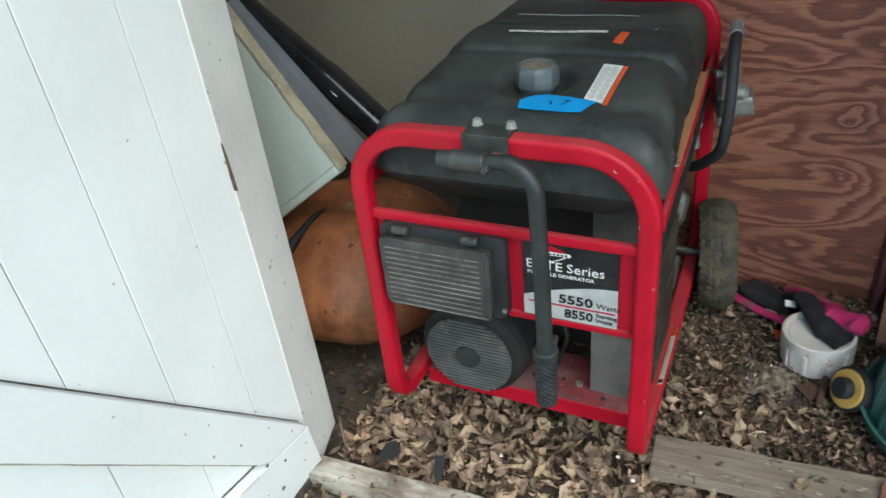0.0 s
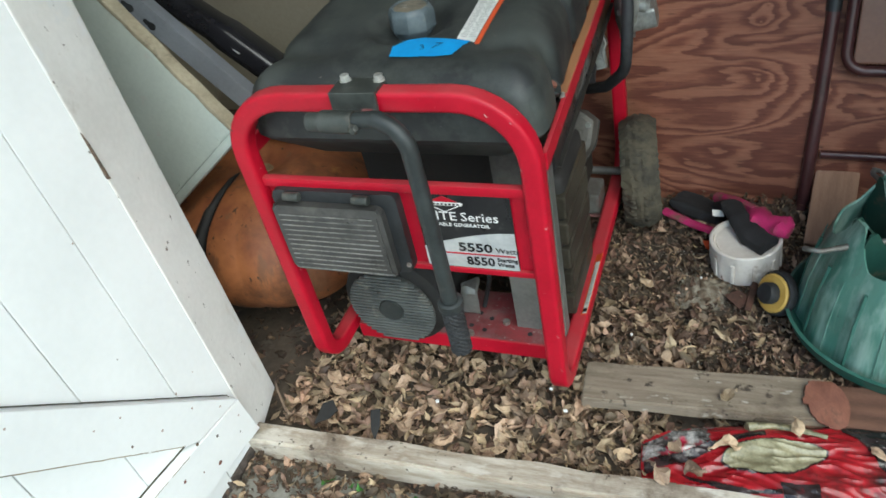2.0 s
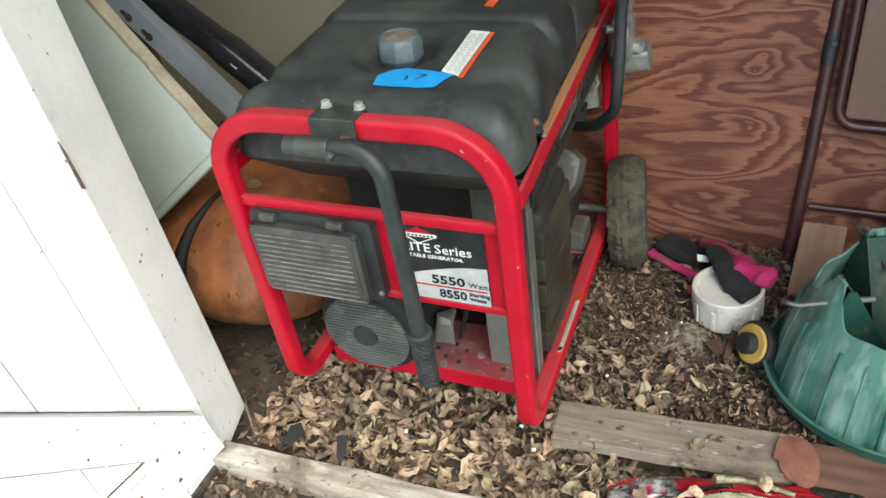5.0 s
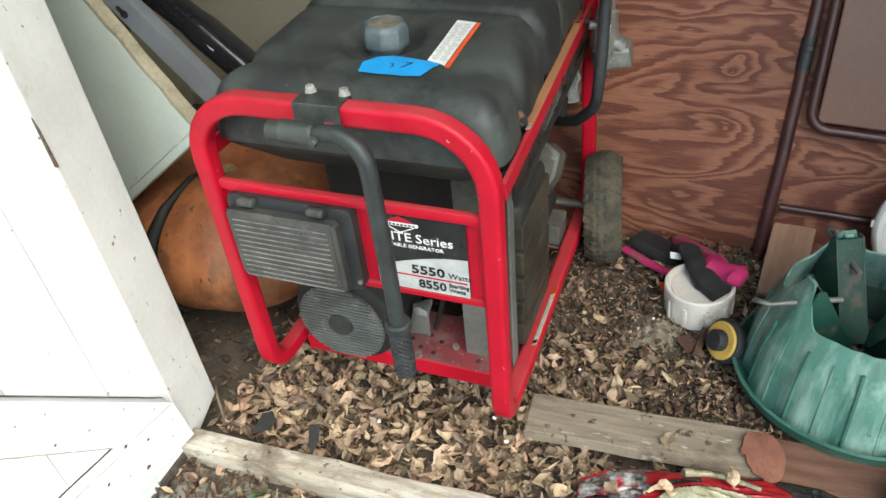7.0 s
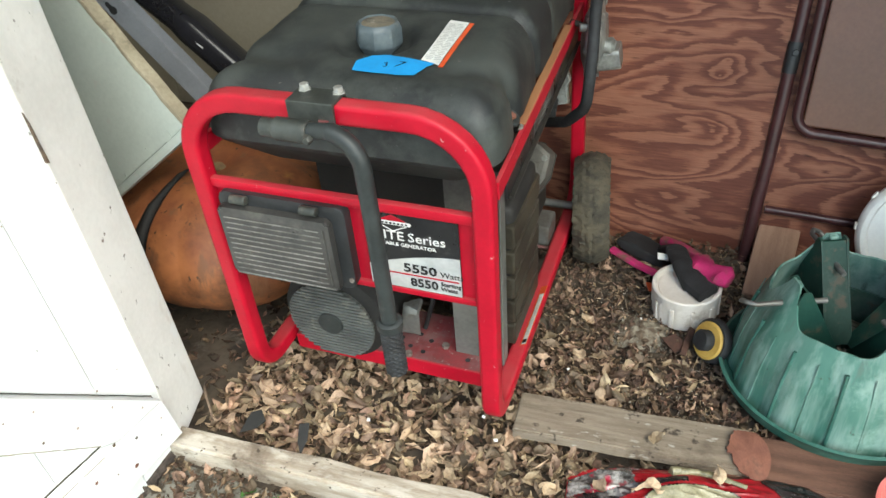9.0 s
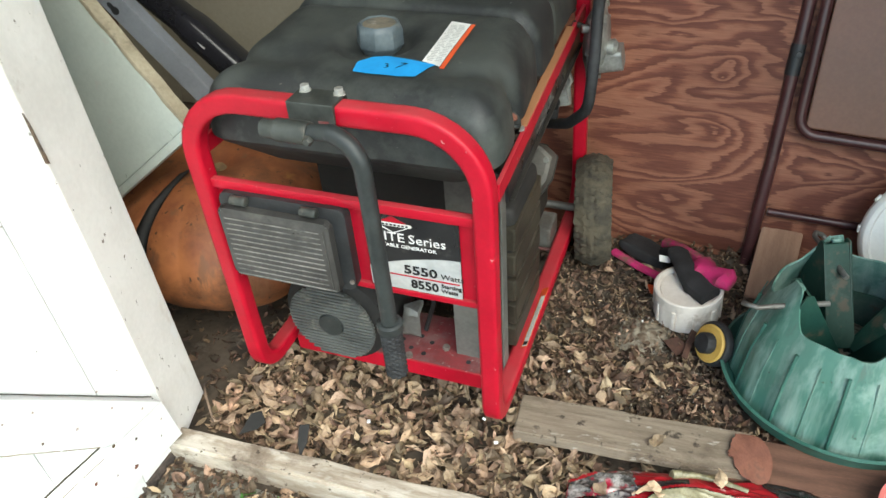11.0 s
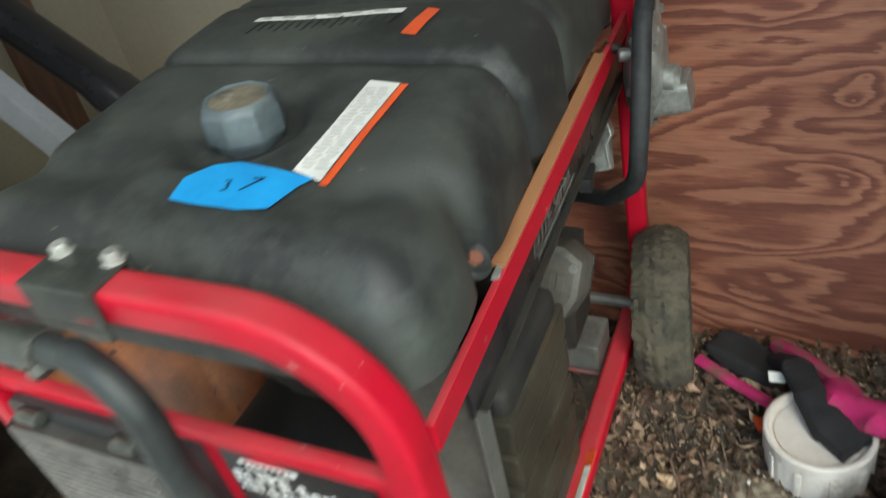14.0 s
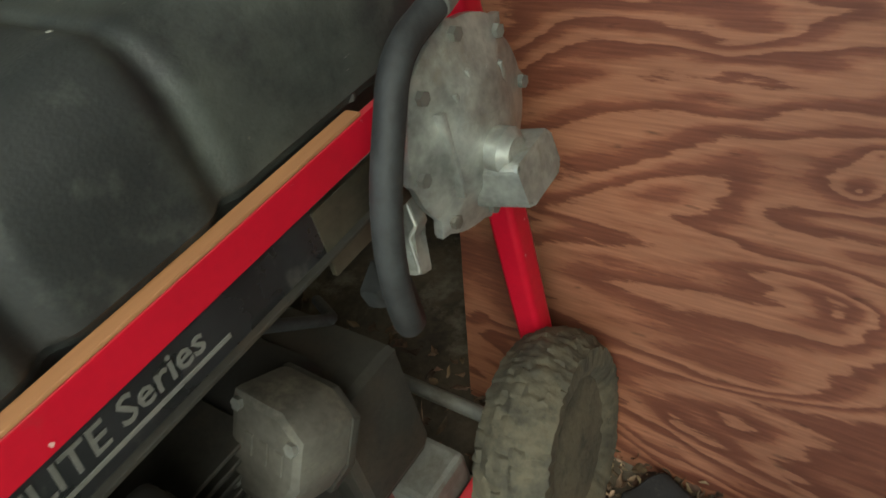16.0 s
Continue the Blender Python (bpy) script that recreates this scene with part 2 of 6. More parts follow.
INK = material("ink", (0.012, 0.014, 0.03), (0.01, 0.01, 0.02), 0.6, bump=0)
WHITE_LABEL = material("white_label", (0.72, 0.72, 0.68), (0.55, 0.55, 0.52), 0.45, scale=30, bump=0.05, dirt=(0.4, 0.38, 0.33), dirt_level=0.66)
ORANGE_LABEL = material("orange_label", (0.72, 0.105, 0.03), (0.58, 0.075, 0.02), 0.45, scale=30, bump=0.05)
GREY_PRINT = material("grey_print", (0.42, 0.42, 0.4), (0.34, 0.34, 0.33), 0.5, bump=0)
BLACK_DECAL = material("black_decal", (0.02, 0.02, 0.022), (0.012, 0.012, 0.013), 0.3, scale=30, bump=0.03, dirt=(0.07, 0.065, 0.06), dirt_level=0.66)
SILVER_DECAL = material("silver_decal", (0.62, 0.63, 0.62), (0.46, 0.47, 0.47), 0.4, metal=0.25, scale=30, bump=0.03)
WHITE_PRINT = material("white_print", (0.8, 0.8, 0.78), (0.7, 0.7, 0.68), 0.5, bump=0)
WHITE_PAINT = material("white_board_paint", (0.845, 0.855, 0.84), (0.785, 0.795, 0.78), 0.55, scale=6, fine=90, bump=0.12, dirt=(0.66, 0.68, 0.66), dirt_level=0.72, per_piece=0.03)
speckled(WHITE_PAINT, (0.3, 0.28, 0.25), 28, 0.735, 0.012, (1, 1, 0.7))
GREY_PAINT = material("weathered_white_paint", (0.85, 0.83, 0.785), (0.73, 0.71, 0.665), 0.65, scale=7, fine=120, bump=0.2, dirt=(0.42, 0.36, 0.29), dirt_level=0.72)
speckled(GREY_PAINT, (0.26, 0.22, 0.18), 34, 0.69, 0.015, (1, 1, 0.5))
speckled(GREY_PAINT, (0.2, 0.165, 0.13), 75, 0.69, 0.012, (1, 1, 0.6))
speckled(GREY_PAINT, (0.56, 0.5, 0.42), 9, 0.62, 0.1, (1, 1, 0.3))
speckled(GREY_PAINT, (0.8, 0.795, 0.77), 12, 0.6, 0.05)
BARE_WOOD = material("bare_weathered_wood", (0.2, 0.14, 0.095), (0.075, 0.048, 0.034), 0.8, scale=16, bump=0.4, stretch=(1, 1, 6), dirt=(0.04, 0.032, 0.026), dirt_level=0.56)
JOINT_LINE = material("dark_joint_line", (0.1, 0.092, 0.065), (0.03, 0.027, 0.02), 0.9, scale=60, bump=0.2)
PLANK = material("grey_weathered_plank", (0.31, 0.255, 0.19), (0.18, 0.14, 0.1), 0.85, scale=10, fine=120, bump=0.45, stretch=(1, 9, 9), dirt=(0.11, 0.08, 0.055), dirt_level=0.6)
speckled(PLANK, (0.06, 0.045, 0.032), 34, 0.61, 0.06)
speckled(PLANK, (0.42, 0.38, 0.32), 70, 0.62, 0.06, (0.4, 1, 1))
BEAM = material("whitewashed_timber", (0.53, 0.47, 0.385), (0.31, 0.25, 0.185), 0.85, scale=12, fine=90, bump=0.5, stretch=(1, 7, 7), dirt=(0.17, 0.13, 0.095), dirt_level=0.575)
speckled(BEAM, (0.6, 0.555, 0.48), 26, 0.53, 0.14, (0.5, 1, 1))
speckled(BEAM, (0.07, 0.05, 0.035), 40, 0.63, 0.04)
RED_WOOD = material("reddish_wood", (0.2, 0.1, 0.065), (0.1, 0.048, 0.032), 0.75, scale=9, bump=0.3, stretch=(1, 6, 6))
BLOCK_WOOD = material("pale_board", (0.4, 0.24, 0.155), (0.27, 0.15, 0.095), 0.75, scale=9, bump=0.25, stretch=(6, 6, 1))
SOIL = material("dark_soil", (0.11, 0.085, 0.06), (0.035, 0.026, 0.02), 0.95, scale=12, fine=90, bump=0.9, dirt=(0.2, 0.175, 0.14), dirt_level=0.62)
SAND = material("spilled_grit", (0.34, 0.31, 0.25), (0.2, 0.175, 0.135), 0.95, scale=50, fine=300, bump=0.6, per_piece=0.25, island=True)
GRIT = material("sandy_grit", (0.36, 0.32, 0.245), (0.19, 0.155, 0.11), 0.95, scale=60, fine=320, bump=0.8, dirt=(0.12, 0.085, 0.055), dirt_level=0.54)
CONCRETE = material("mossy_concrete", (0.33, 0.315, 0.27), (0.15, 0.145, 0.12), 0.9, scale=10, fine=140, bump=0.4, dirt=(0.09, 0.09, 0.07), dirt_level=0.6)
speckled(CONCRETE, (0.075, 0.058, 0.04), 30, 0.52, 0.08)
speckled(CONCRETE, (0.45, 0.45, 0.42), 120, 0.66, 0.04)
LEAF = material("dry_leaf", (0.375, 0.27, 0.172), (0.15, 0.1, 0.063), 0.68, scale=40, fine=400, bump=0.2, per_piece=0.75, island=True)
LEAF_LOOSE = material("dry_leaf_loose", (0.47, 0.355, 0.23), (0.26, 0.18, 0.115), 0.7, scale=40, fine=400, bump=0.2, per_piece=0.45)
# decayed lower layer, its dark tone also standing for shaded gaps between leaves
DARK_LEAF = material("decayed_leaf", (0.155, 0.096, 0.058), (0.06, 0.037, 0.024), 0.85, scale=40, bump=0.2, per_piece=0.6, island=True)
GREEN_LEAF = material("weed_leaf", (0.06, 0.2, 0.03), (0.03, 0.12, 0.02), 0.6, scale=40, bump=0.1)
CREAM_WALL = material("cream_wall", (0.33, 0.295, 0.225), (0.26, 0.23, 0.175), 0.8, scale=2.5, fine=120, bump=0.08, dirt=(0.24, 0.2, 0.145), dirt_level=0.68)
PLYWOOD = plywood_material("fir_plywood")
STUD = material("brown_stud", (0.16, 0.085, 0.055), (0.085, 0.042, 0.028), 0.85, scale=9, bump=0.3, stretch=(6, 6, 1))
ROOF = material("roof_boards", (0.3, 0.26, 0.2), (0.18, 0.15, 0.11), 0.85, scale=5, bump=0.2)
PUMPKIN = material("pumpkin_skin", (0.43, 0.155, 0.055), (0.22, 0.07, 0.028), 0.62, scale=6, fine=40, bump=0.2, amount=0.8, dirt=(0.13, 0.052, 0.024), dirt_level=0.56)
speckled(PUMPKIN, (0.06, 0.03, 0.016), 60, 0.64, 0.04, (1, 1, 0.35))
speckled(PUMPKIN, (0.2, 0.085, 0.04), 20, 0.57, 0.1, (1.4, 1.4, 0.3))
speckled(PUMPKIN, (0.40, 0.17, 0.05), 14, 0.6, 0.1)
STEM = material("pumpkin_stem", (0.3, 0.2, 0.1), (0.14, 0.09, 0.05), 0.85, scale=30, bump=0.4)
PANEL = material("pale_painted_panel", (0.60, 0.65, 0.59), (0.5, 0.55, 0.5), 0.5, scale=6, bump=0.06, dirt=(0.36, 0.37, 0.3), dirt_level=0.68)
speckled(PANEL, (0.56, 0.58, 0.53), 30, 0.66, 0.03)
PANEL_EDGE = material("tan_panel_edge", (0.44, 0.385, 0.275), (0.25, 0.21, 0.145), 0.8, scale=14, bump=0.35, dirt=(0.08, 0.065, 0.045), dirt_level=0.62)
GREY_METAL = material("grey_painted_metal", (0.235, 0.25, 0.275), (0.175, 0.185, 0.205), 0.45, scale=9, bump=0.04, dirt=(0.17, 0.16, 0.145), dirt_level=0.66)
GLOSS_BLACK = material("gloss_black", (0.018, 0.018, 0.022), (0.01, 0.01, 0.012), 0.2, scale=10, bump=0.03)
CHAIR_TUBE = material("brown_chair_tube", (0.075, 0.027, 0.027), (0.04, 0.015, 0.016), 0.32, scale=18, bump=0.06, dirt=(0.13, 0.08, 0.07), dirt_level=0.68)
CHAIR_SEAT = material("brown_seat", (0.19, 0.085, 0.053), (0.135, 0.056, 0.036), 0.36, scale=3.5, bump=0.06, dirt=(0.2, 0.13, 0.09), dirt_level=0.64)
WHITE_PLASTIC = material("white_plastic", (0.78, 0.725, 0.66), (0.65, 0.59, 0.52), 0.5, scale=16, bump=0.08, dirt=(0.33, 0.25, 0.18), dirt_level=0.62)
# rail print darkened for the shade it lies in below the rail
DARK_PRINT = material("shaded_print", (0.15, 0.145, 0.135), (0.07, 0.07, 0.065), 0.5, bump=0)
PINK = material("pink_fabric", (0.56, 0.022, 0.15), (0.33, 0.012, 0.085), 0.85, scale=30, fine=500, bump=0.4, dirt=(0.2, 0.085, 0.07), dirt_level=0.55)
BLACK_FABRIC = material("black_fabric", (0.025, 0.024, 0.026), (0.01, 0.01, 0.01), 0.9, scale=40, fine=600, bump=0.5, dirt=(0.08, 0.07, 0.06), dirt_level=0.66)
YELLOW = material("yellow_plastic", (0.62, 0.4, 0.1), (0.5, 0.3, 0.06), 0.5, scale=30, bump=0.05, dirt=(0.3, 0.2, 0.1), dirt_level=0.68)
GREEN = material("green_plastic", (0.115, 0.25, 0.2), (0.05, 0.155, 0.118), 0.45, scale=8, fine=60, bump=0.08, dirt=(0.30, 0.43, 0.37), dirt_level=0.58, stretch=(1, 1, 0.3))
speckled(GREEN, (0.25, 0.37, 0.32), 22, 0.43, 0.24, (1.8, 1.8, 0.12))
speckled(GREEN, (0.09, 0.16, 0.13), 30, 0.58, 0.12, (1.6, 1.6, 0.3))
speckled(GREEN, (0.05, 0.06, 0.045), 60, 0.68, 0.05)
GREEN_TRAY = material("green_tray_plastic", (0.055, 0.16, 0.125), (0.025, 0.095, 0.072), 0.42, scale=12, bump=0.06, dirt=(0.17, 0.27, 0.23), dirt_level=0.62)
# darker copy of the stand's green puts shade into basin and towers
GREEN_DARK = material("shaded_green_inside", (0.013, 0.06, 0.043), (0.006, 0.033, 0.024), 0.5, scale=9, bump=0.06, dirt=(0.07, 0.1, 0.075), dirt_level=0.58)
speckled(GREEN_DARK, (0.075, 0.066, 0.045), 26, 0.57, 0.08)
SCREW = material("dull_bolt", (0.33, 0.3, 0.27), (0.17, 0.13, 0.11), 0.5, metal=0.5, scale=60, bump=0.15)
RUST = material("rust", (0.26, 0.105, 0.066), (0.16, 0.06, 0.04), 0.85, scale=22, fine=220, bump=0.4, dirt=(0.11, 0.06, 0.042), dirt_level=0.62)
BAG_RED = material("red_bag_film", (0.40, 0.014, 0.022), (0.2, 0.007, 0.012), 0.3, scale=14, fine=110, bump=0.35, dirt=(0.028, 0.02, 0.018), dirt_level=0.6)
speckled(BAG_RED, (0.46, 0.16, 0.16), 30, 0.69, 0.1, (0.4, 1.5, 1))
BAG_CREAM = material("cream_bag_print", (0.4, 0.365, 0.235), (0.2, 0.18, 0.105), 0.35, scale=22, fine=260, bump=0.3, amount=0.9, dirt=(0.15, 0.12, 0.045), dirt_level=0.58)
speckled(BAG_CREAM, (0.13, 0.12, 0.07), 34, 0.56, 0.08)
BAG_BLACK = material("black_bag_film", (0.05, 0.035, 0.035), (0.012, 0.01, 0.01), 0.16, scale=30, fine=120, bump=0.7, dirt=(0.2, 0.18, 0.17), dirt_level=0.68)
speckled(BAG_BLACK, (0.16, 0.012, 0.02), 16, 0.62, 0.06)
# the pale dirt colour paints white highlights on the crinkles
BAG_CLEAR = material("clear_crinkled_film", (0.12, 0.115, 0.105), (0.016, 0.015, 0.015), 0.14, scale=32, fine=140, bump=0.9, dirt=(0.5, 0.47, 0.44), dirt_level=0.53)
speckled(BAG_CLEAR, (0.34, 0.02, 0.045), 20, 0.54, 0.08)
LID_WHITE = material("lid_white", (0.86, 0.85, 0.8), (0.76, 0.745, 0.69), 0.45, scale=12, bump=0.05, dirt=(0.6, 0.55, 0.46), dirt_level=0.68)
SALMON = material("salmon_plastic", (0.75, 0.22, 0.2), (0.66, 0.18, 0.16), 0.45, scale=12, bump=0.05, dirt=(0.5, 0.2, 0.17), dirt_level=0.66)
NAIL = material("rusty_nail", (0.6, 0.52, 0.47), (0.36, 0.27, 0.22), 0.8, scale=90, bump=0.3)
ROT = material("rotten_wood", (0.11, 0.085, 0.07), (0.035, 0.028, 0.024), 0.9, scale=40, bump=0.6, dirt=(0.2, 0.17, 0.14), dirt_level=0.62)
BARK = material("bark", (0.115, 0.054, 0.036), (0.06, 0.03, 0.02), 0.85, scale=40, bump=0.4)


# ---- building helpers ----
def part(name, bm, mat, parent=None, label="", smooth=True):
    """Links a bmesh as one mesh object, under a thing or under a part."""
    mesh = bpy.data.meshes.new(name)
    bmesh.ops.recalc_face_normals(bm, faces=bm.faces)
    if smooth:
        for f in bm.faces:
            f.smooth = True
        for e in bm.edges:
            if len(e.link_faces) == 2:
                angle, areas = e.calc_face_angle(0), [f.calc_area() for f in e.link_faces]
                # creases stay sharp, and so does the border of a broad flat face beside a narrow bevel
                if angle > 0.7 or (angle > 0.2 and max(areas) > 6 * min(areas)):
                    e.smooth = False
    bm.to_mesh(mesh)
    bm.free()
    mesh.materials.append(mat)
    ob = new(name, mesh)
    if parent:
        ob.parent = parent
    if label:
        tagged(ob, label)
    return ob


def thing(name, label, category, m=None, group="", kind=""):
    ob = new(name)
    ob.empty_display_size = 0.05
    ob.matrix_world = m or Matrix()
    return tagged(ob, label, category, group, kind)


def bm_box(size, m=None, bevel=0.0, segments=2, bm=None):
    bm = bm or bmesh.new()
    made = bmesh.ops.create_cube(bm, size=1.0)["verts"]
    bmesh.ops.scale(bm, vec=size, verts=made)
    if bevel:
        edges = list({e for v in made for e in v.link_edges})
        out = bmesh.ops.bevel(bm, geom=edges, offset=bevel, segments=segments, affect="EDGES", profile=0.6)
        made = list({v for v in out["verts"]} | {v for v in made if v.is_valid})
    if m is not None:
        bmesh.ops.transform(bm, matrix=m, verts=made)
    return bm


def bm_rod(a, b, r, r2=None, seg=16, bm=None, bevel=0.0):
    bm = bm or bmesh.new()
    a, b = Vector(a), Vector(b)
    made = bmesh.ops.create_cone(bm, cap_ends=True, segments=seg, radius1=r, radius2=r if r2 is None else r2, depth=(b - a).length)["verts"]
    if bevel:
        rims = [e for e in {e for v in made for e in v.link_edges} if e.calc_face_angle(0) > 1.0]
        out = bmesh.ops.bevel(bm, geom=rims, offset=bevel, segments=2, affect="EDGES", profile=0.6)
        made = list(set(out["verts"]) | {v for v in made if v.is_valid})
    q = (b - a).to_track_quat("Z", "Y")
    bmesh.ops.transform(bm, matrix=Matrix.Translation((a + b) / 2) @ q.to_matrix().to_4x4(), verts=made)
    return bm


def bm_lathe(profile, seg=48, m=None, wobble=None, bm=None):
    """A turned form from (radius, height) pairs about z; wobble(angle, i) scales the radius."""
    bm = bm or bmesh.new()
    rings = []
    for i, (r, z) in enumerate(profile):
        ring = []
        for k in range(seg):
            a = 2 * math.pi * k / seg
            f = wobble(a, i) if wobble else 1.0
            ring.append(bm.verts.new((r * f * math.cos(a), r * f * math.sin(a), z)))
        rings.append(ring)
    for lo, hi in zip(rings, rings[1:]):
        for k in range(seg):
            bm.faces.new((lo[k], lo[(k + 1) % seg], hi[(k + 1) % seg], hi[k]))
    if profile[0][0] > 1e-6:
        bm.faces.new(rings[0][::-1])
    if profile[-1][0] > 1e-6:
        bm.faces.new(rings[-1])
    bmesh.ops.remove_doubles(bm, verts=bm.verts, dist=1e-7)
    if m is not None:
        bmesh.ops.transform(bm, matrix=m, verts=bm.verts)
    return bm


def rounded(points, radii, steps=6, closed=False):
    """A polyline whose corners are rounded by arcs of the given radii."""
    pts = [Vector(p) for p in points]
    count = len(pts)
    radii = [radii] * count if isinstance(radii, (int, float)) else radii
    out = []
    for i, p in enumerate(pts):
        if not closed and i in (0, count - 1):
            out.append(p)
            continue
        a, b = pts[i - 1], pts[(i + 1) % count]
        u, v = (a - p).normalized(), (b - p).normalized()
        half = u.angle(v) / 2
        d = radii[i] / math.tan(half)
        centre = p + (u + v).normalized() * (radii[i] / math.sin(half))
        s, e = p + u * d - centre, p + v * d - centre
        for k in range(steps + 1):
            f = k / steps
            w = s.normalized().slerp(e.normalized(), f) if s.angle(e) > 1e-4 else s.normalized()
            out.append(centre + w * radii[i])
    return out


def bm_sweep(path, r, seg=12, square=0.0, closed=False, bm=None, up=(0, 0, 1), flat=1.0):
    """A tube along a path; square > 0 gives it flat sides with rounded corners; r may be a function of 0..1."""
    bm = bm or bmesh.new()
    path = [Vector(p) for p in path]
    n = len(path)
    rings = []
    t0 = (path[1] - path[0]).normalized()
    normal = Vector(up)
    if abs(normal.dot(t0)) > 0.9:
        normal = Vector((1, 0, 0))
    normal = (normal - t0 * normal.dot(t0)).normalized()
    last = t0
    for i, p in enumerate(path):
        if closed:
            t = (path[(i + 1) % n] - path[i - 1]).normalized()
        else:
            t = (path[min(i + 1, n - 1)] - path[max(i - 1, 0)]).normalized()
        normal = last.rotation_difference(t) @ normal
        normal = (normal - t * normal.dot(t)).normalized()
        last = t
        side = t.cross(normal)
        rad = r(i / (n - 1)) if callable(r) else r
        ring = []
        for k in range(seg):
            a = 2 * math.pi * (k + 0.5) / seg
            c, s = math.cos(a), math.sin(a)
            if square:
                g = 1.0 / (abs(c) ** square + abs(s) ** square) ** (1 / square)
                c, s = c * g, s * g
            ring.append(bm.verts.new(p + normal * (c * rad) + side * (s * rad * flat)))
        rings.append(ring)
    pairs = list(zip(rings, rings[1:]))
    for lo, hi in pairs:
        for k in range(seg):
            bm.faces.new((lo[k], lo[(k + 1) % seg], hi[(k + 1) % seg], hi[k]))
    if closed:
        lo, hi = rings[-1], rings[0]
        best = min(range(seg), key=lambda s: sum((lo[k].co - hi[(k + s) % seg].co).length for k in range(seg)))
        for k in range(seg):
            bm.faces.new((lo[k], lo[(k + 1) % seg], hi[(k + 1 + best) % seg], hi[(k + best) % seg]))
    else:
        bm.faces.new(rings[0][::-1])
        bm.faces.new(rings[-1])
    return bm


def bm_prism(outline, depth, m=None, bevel=0.0, bm=None):
    """An outline in x, y pushed up along z by depth, with softened edges."""
    bm = bm or bmesh.new()
    lo = [bm.verts.new((x, y, 0)) for x, y in outline]
    hi = [bm.verts.new((x, y, depth)) for x, y in outline]
    n = len(outline)
    bm.faces.new(lo[::-1])
    bm.faces.new(hi)
    for k in range(n):
        bm.faces.new((lo[k], lo[(k + 1) % n], hi[(k + 1) % n], hi[k]))
    made = lo + hi
    if bevel:
        edges = list({e for v in made for e in v.link_edges})
        out = bmesh.ops.bevel(bm, geom=edges, offset=bevel, segments=2, affect="EDGES", profile=0.6)
        made = list(set(out["verts"]) | {v for v in made if v.is_valid})
    if m is not None:
        bmesh.ops.transform(bm, matrix=m, verts=made)
    return bm


def round_rect(w, h, r, steps=5):
    pts = []
    for cx, cy, a0 in ((w / 2 - r, h / 2 - r, 0), (-w / 2 + r, h / 2 - r, 90), (-w / 2 + r, -h / 2 + r, 180), (w / 2 - r, -h / 2 + r, 270)):
        for k in range(steps + 1):
            a = radians(a0 + 90 * k / steps)
            pts.append((cx + r * math.cos(a), cy + r * math.sin(a)))
    return pts


def lettering(name, text, size, m, mat, parent, shear=0.0, stretch=1.0, bold=0.0):
    """Built-in type turned into a thin mesh."""
    curve = bpy.data.curves.new(name, "FONT")
    curve.body, curve.size, curve.extrude, curve.shear, curve.offset = text, size, 0.0002, shear, bold
    curve.resolution_u = 2
    carrier = bpy.data.objects.new(name, curve)
    scene.collection.objects.link(carrier)
    deps = bpy.context.evaluated_depsgraph_get()
    mesh = bpy.data.meshes.new_from_object(carrier.evaluated_get(deps))
    bpy.data.objects.remove(carrier)
    mesh.materials.clear()
    mesh.materials.append(mat)
    mesh.transform(m @ Matrix.Diagonal((stretch, 1, 1, 1)))
    ob = new(name, mesh)
    ob.parent = parent
    return ob


def facing(x, y, z):
    """Turns a flat outline in x, y so that it stands upright and faces -y."""
    return Matrix.Translation((x, y, z)) @ Matrix.Rotation(radians(90), 4, "X")


def fold(bm, amount, scale, seed=0.0):
    """Presses a soft irregularity into a mesh."""
    for v in bm.verts:
        d = noise.noise_vector(v.co * scale + Vector((seed, seed * 1.7, -seed)))
        v.co += d * amount
    return bm


# ---- the setting ----
def ground_height(x, y):
    """Trodden dirt that rises a little towards the back of the shed."""
    rise = 0.045 * max(0.0, min(1.0, (y - 0.35) / 0.35))
    near = 1.0 if -1.2 < x < 1.4 and -0.14 < y < 1.0 else 0.0
    return near * (rise + 0.012 * noise.noise(Vector((x * 4, y * 4, 0.3))) + 0.005 * noise.noise(Vector((x * 15, y * 15, 2.0)))) - 0.012


def spaced(low, high, fine_low, fine_high, step):
    line = [low, low * 0.3 + fine_low * 0.7] if low < fine_low else []
    k = fine_low
    while k < fine_high:
        line.append(k)
        k += step
    return line + [fine_high, fine_high * 0.7 + high * 0.3, high]


def build_ground():
    xs, ys = spaced(-60, 60, -1.1, 1.4, 0.02), spaced(-60, 60, -0.5, 0.95, 0.02)
    bm = bmesh.new()
    grid = [[bm.verts.new((x, y, ground_height(x, y))) for x in xs] for y in ys]
    for a, b in zip(grid, grid[1:]):
        for i in range(len(xs) - 1):
            bm.faces.new((a[i], a[i + 1], b[i + 1], b[i]))
    tagged(part("ground", bm, SOIL), "dark trodden dirt with grit and leaf mould", "ground", kind="structure")


def slab(name, size, centre, mat, label, category):
    return tagged(part(name, bm_box(size, pose(*centre), 0.004), mat, smooth=False), label, category, kind="structure")


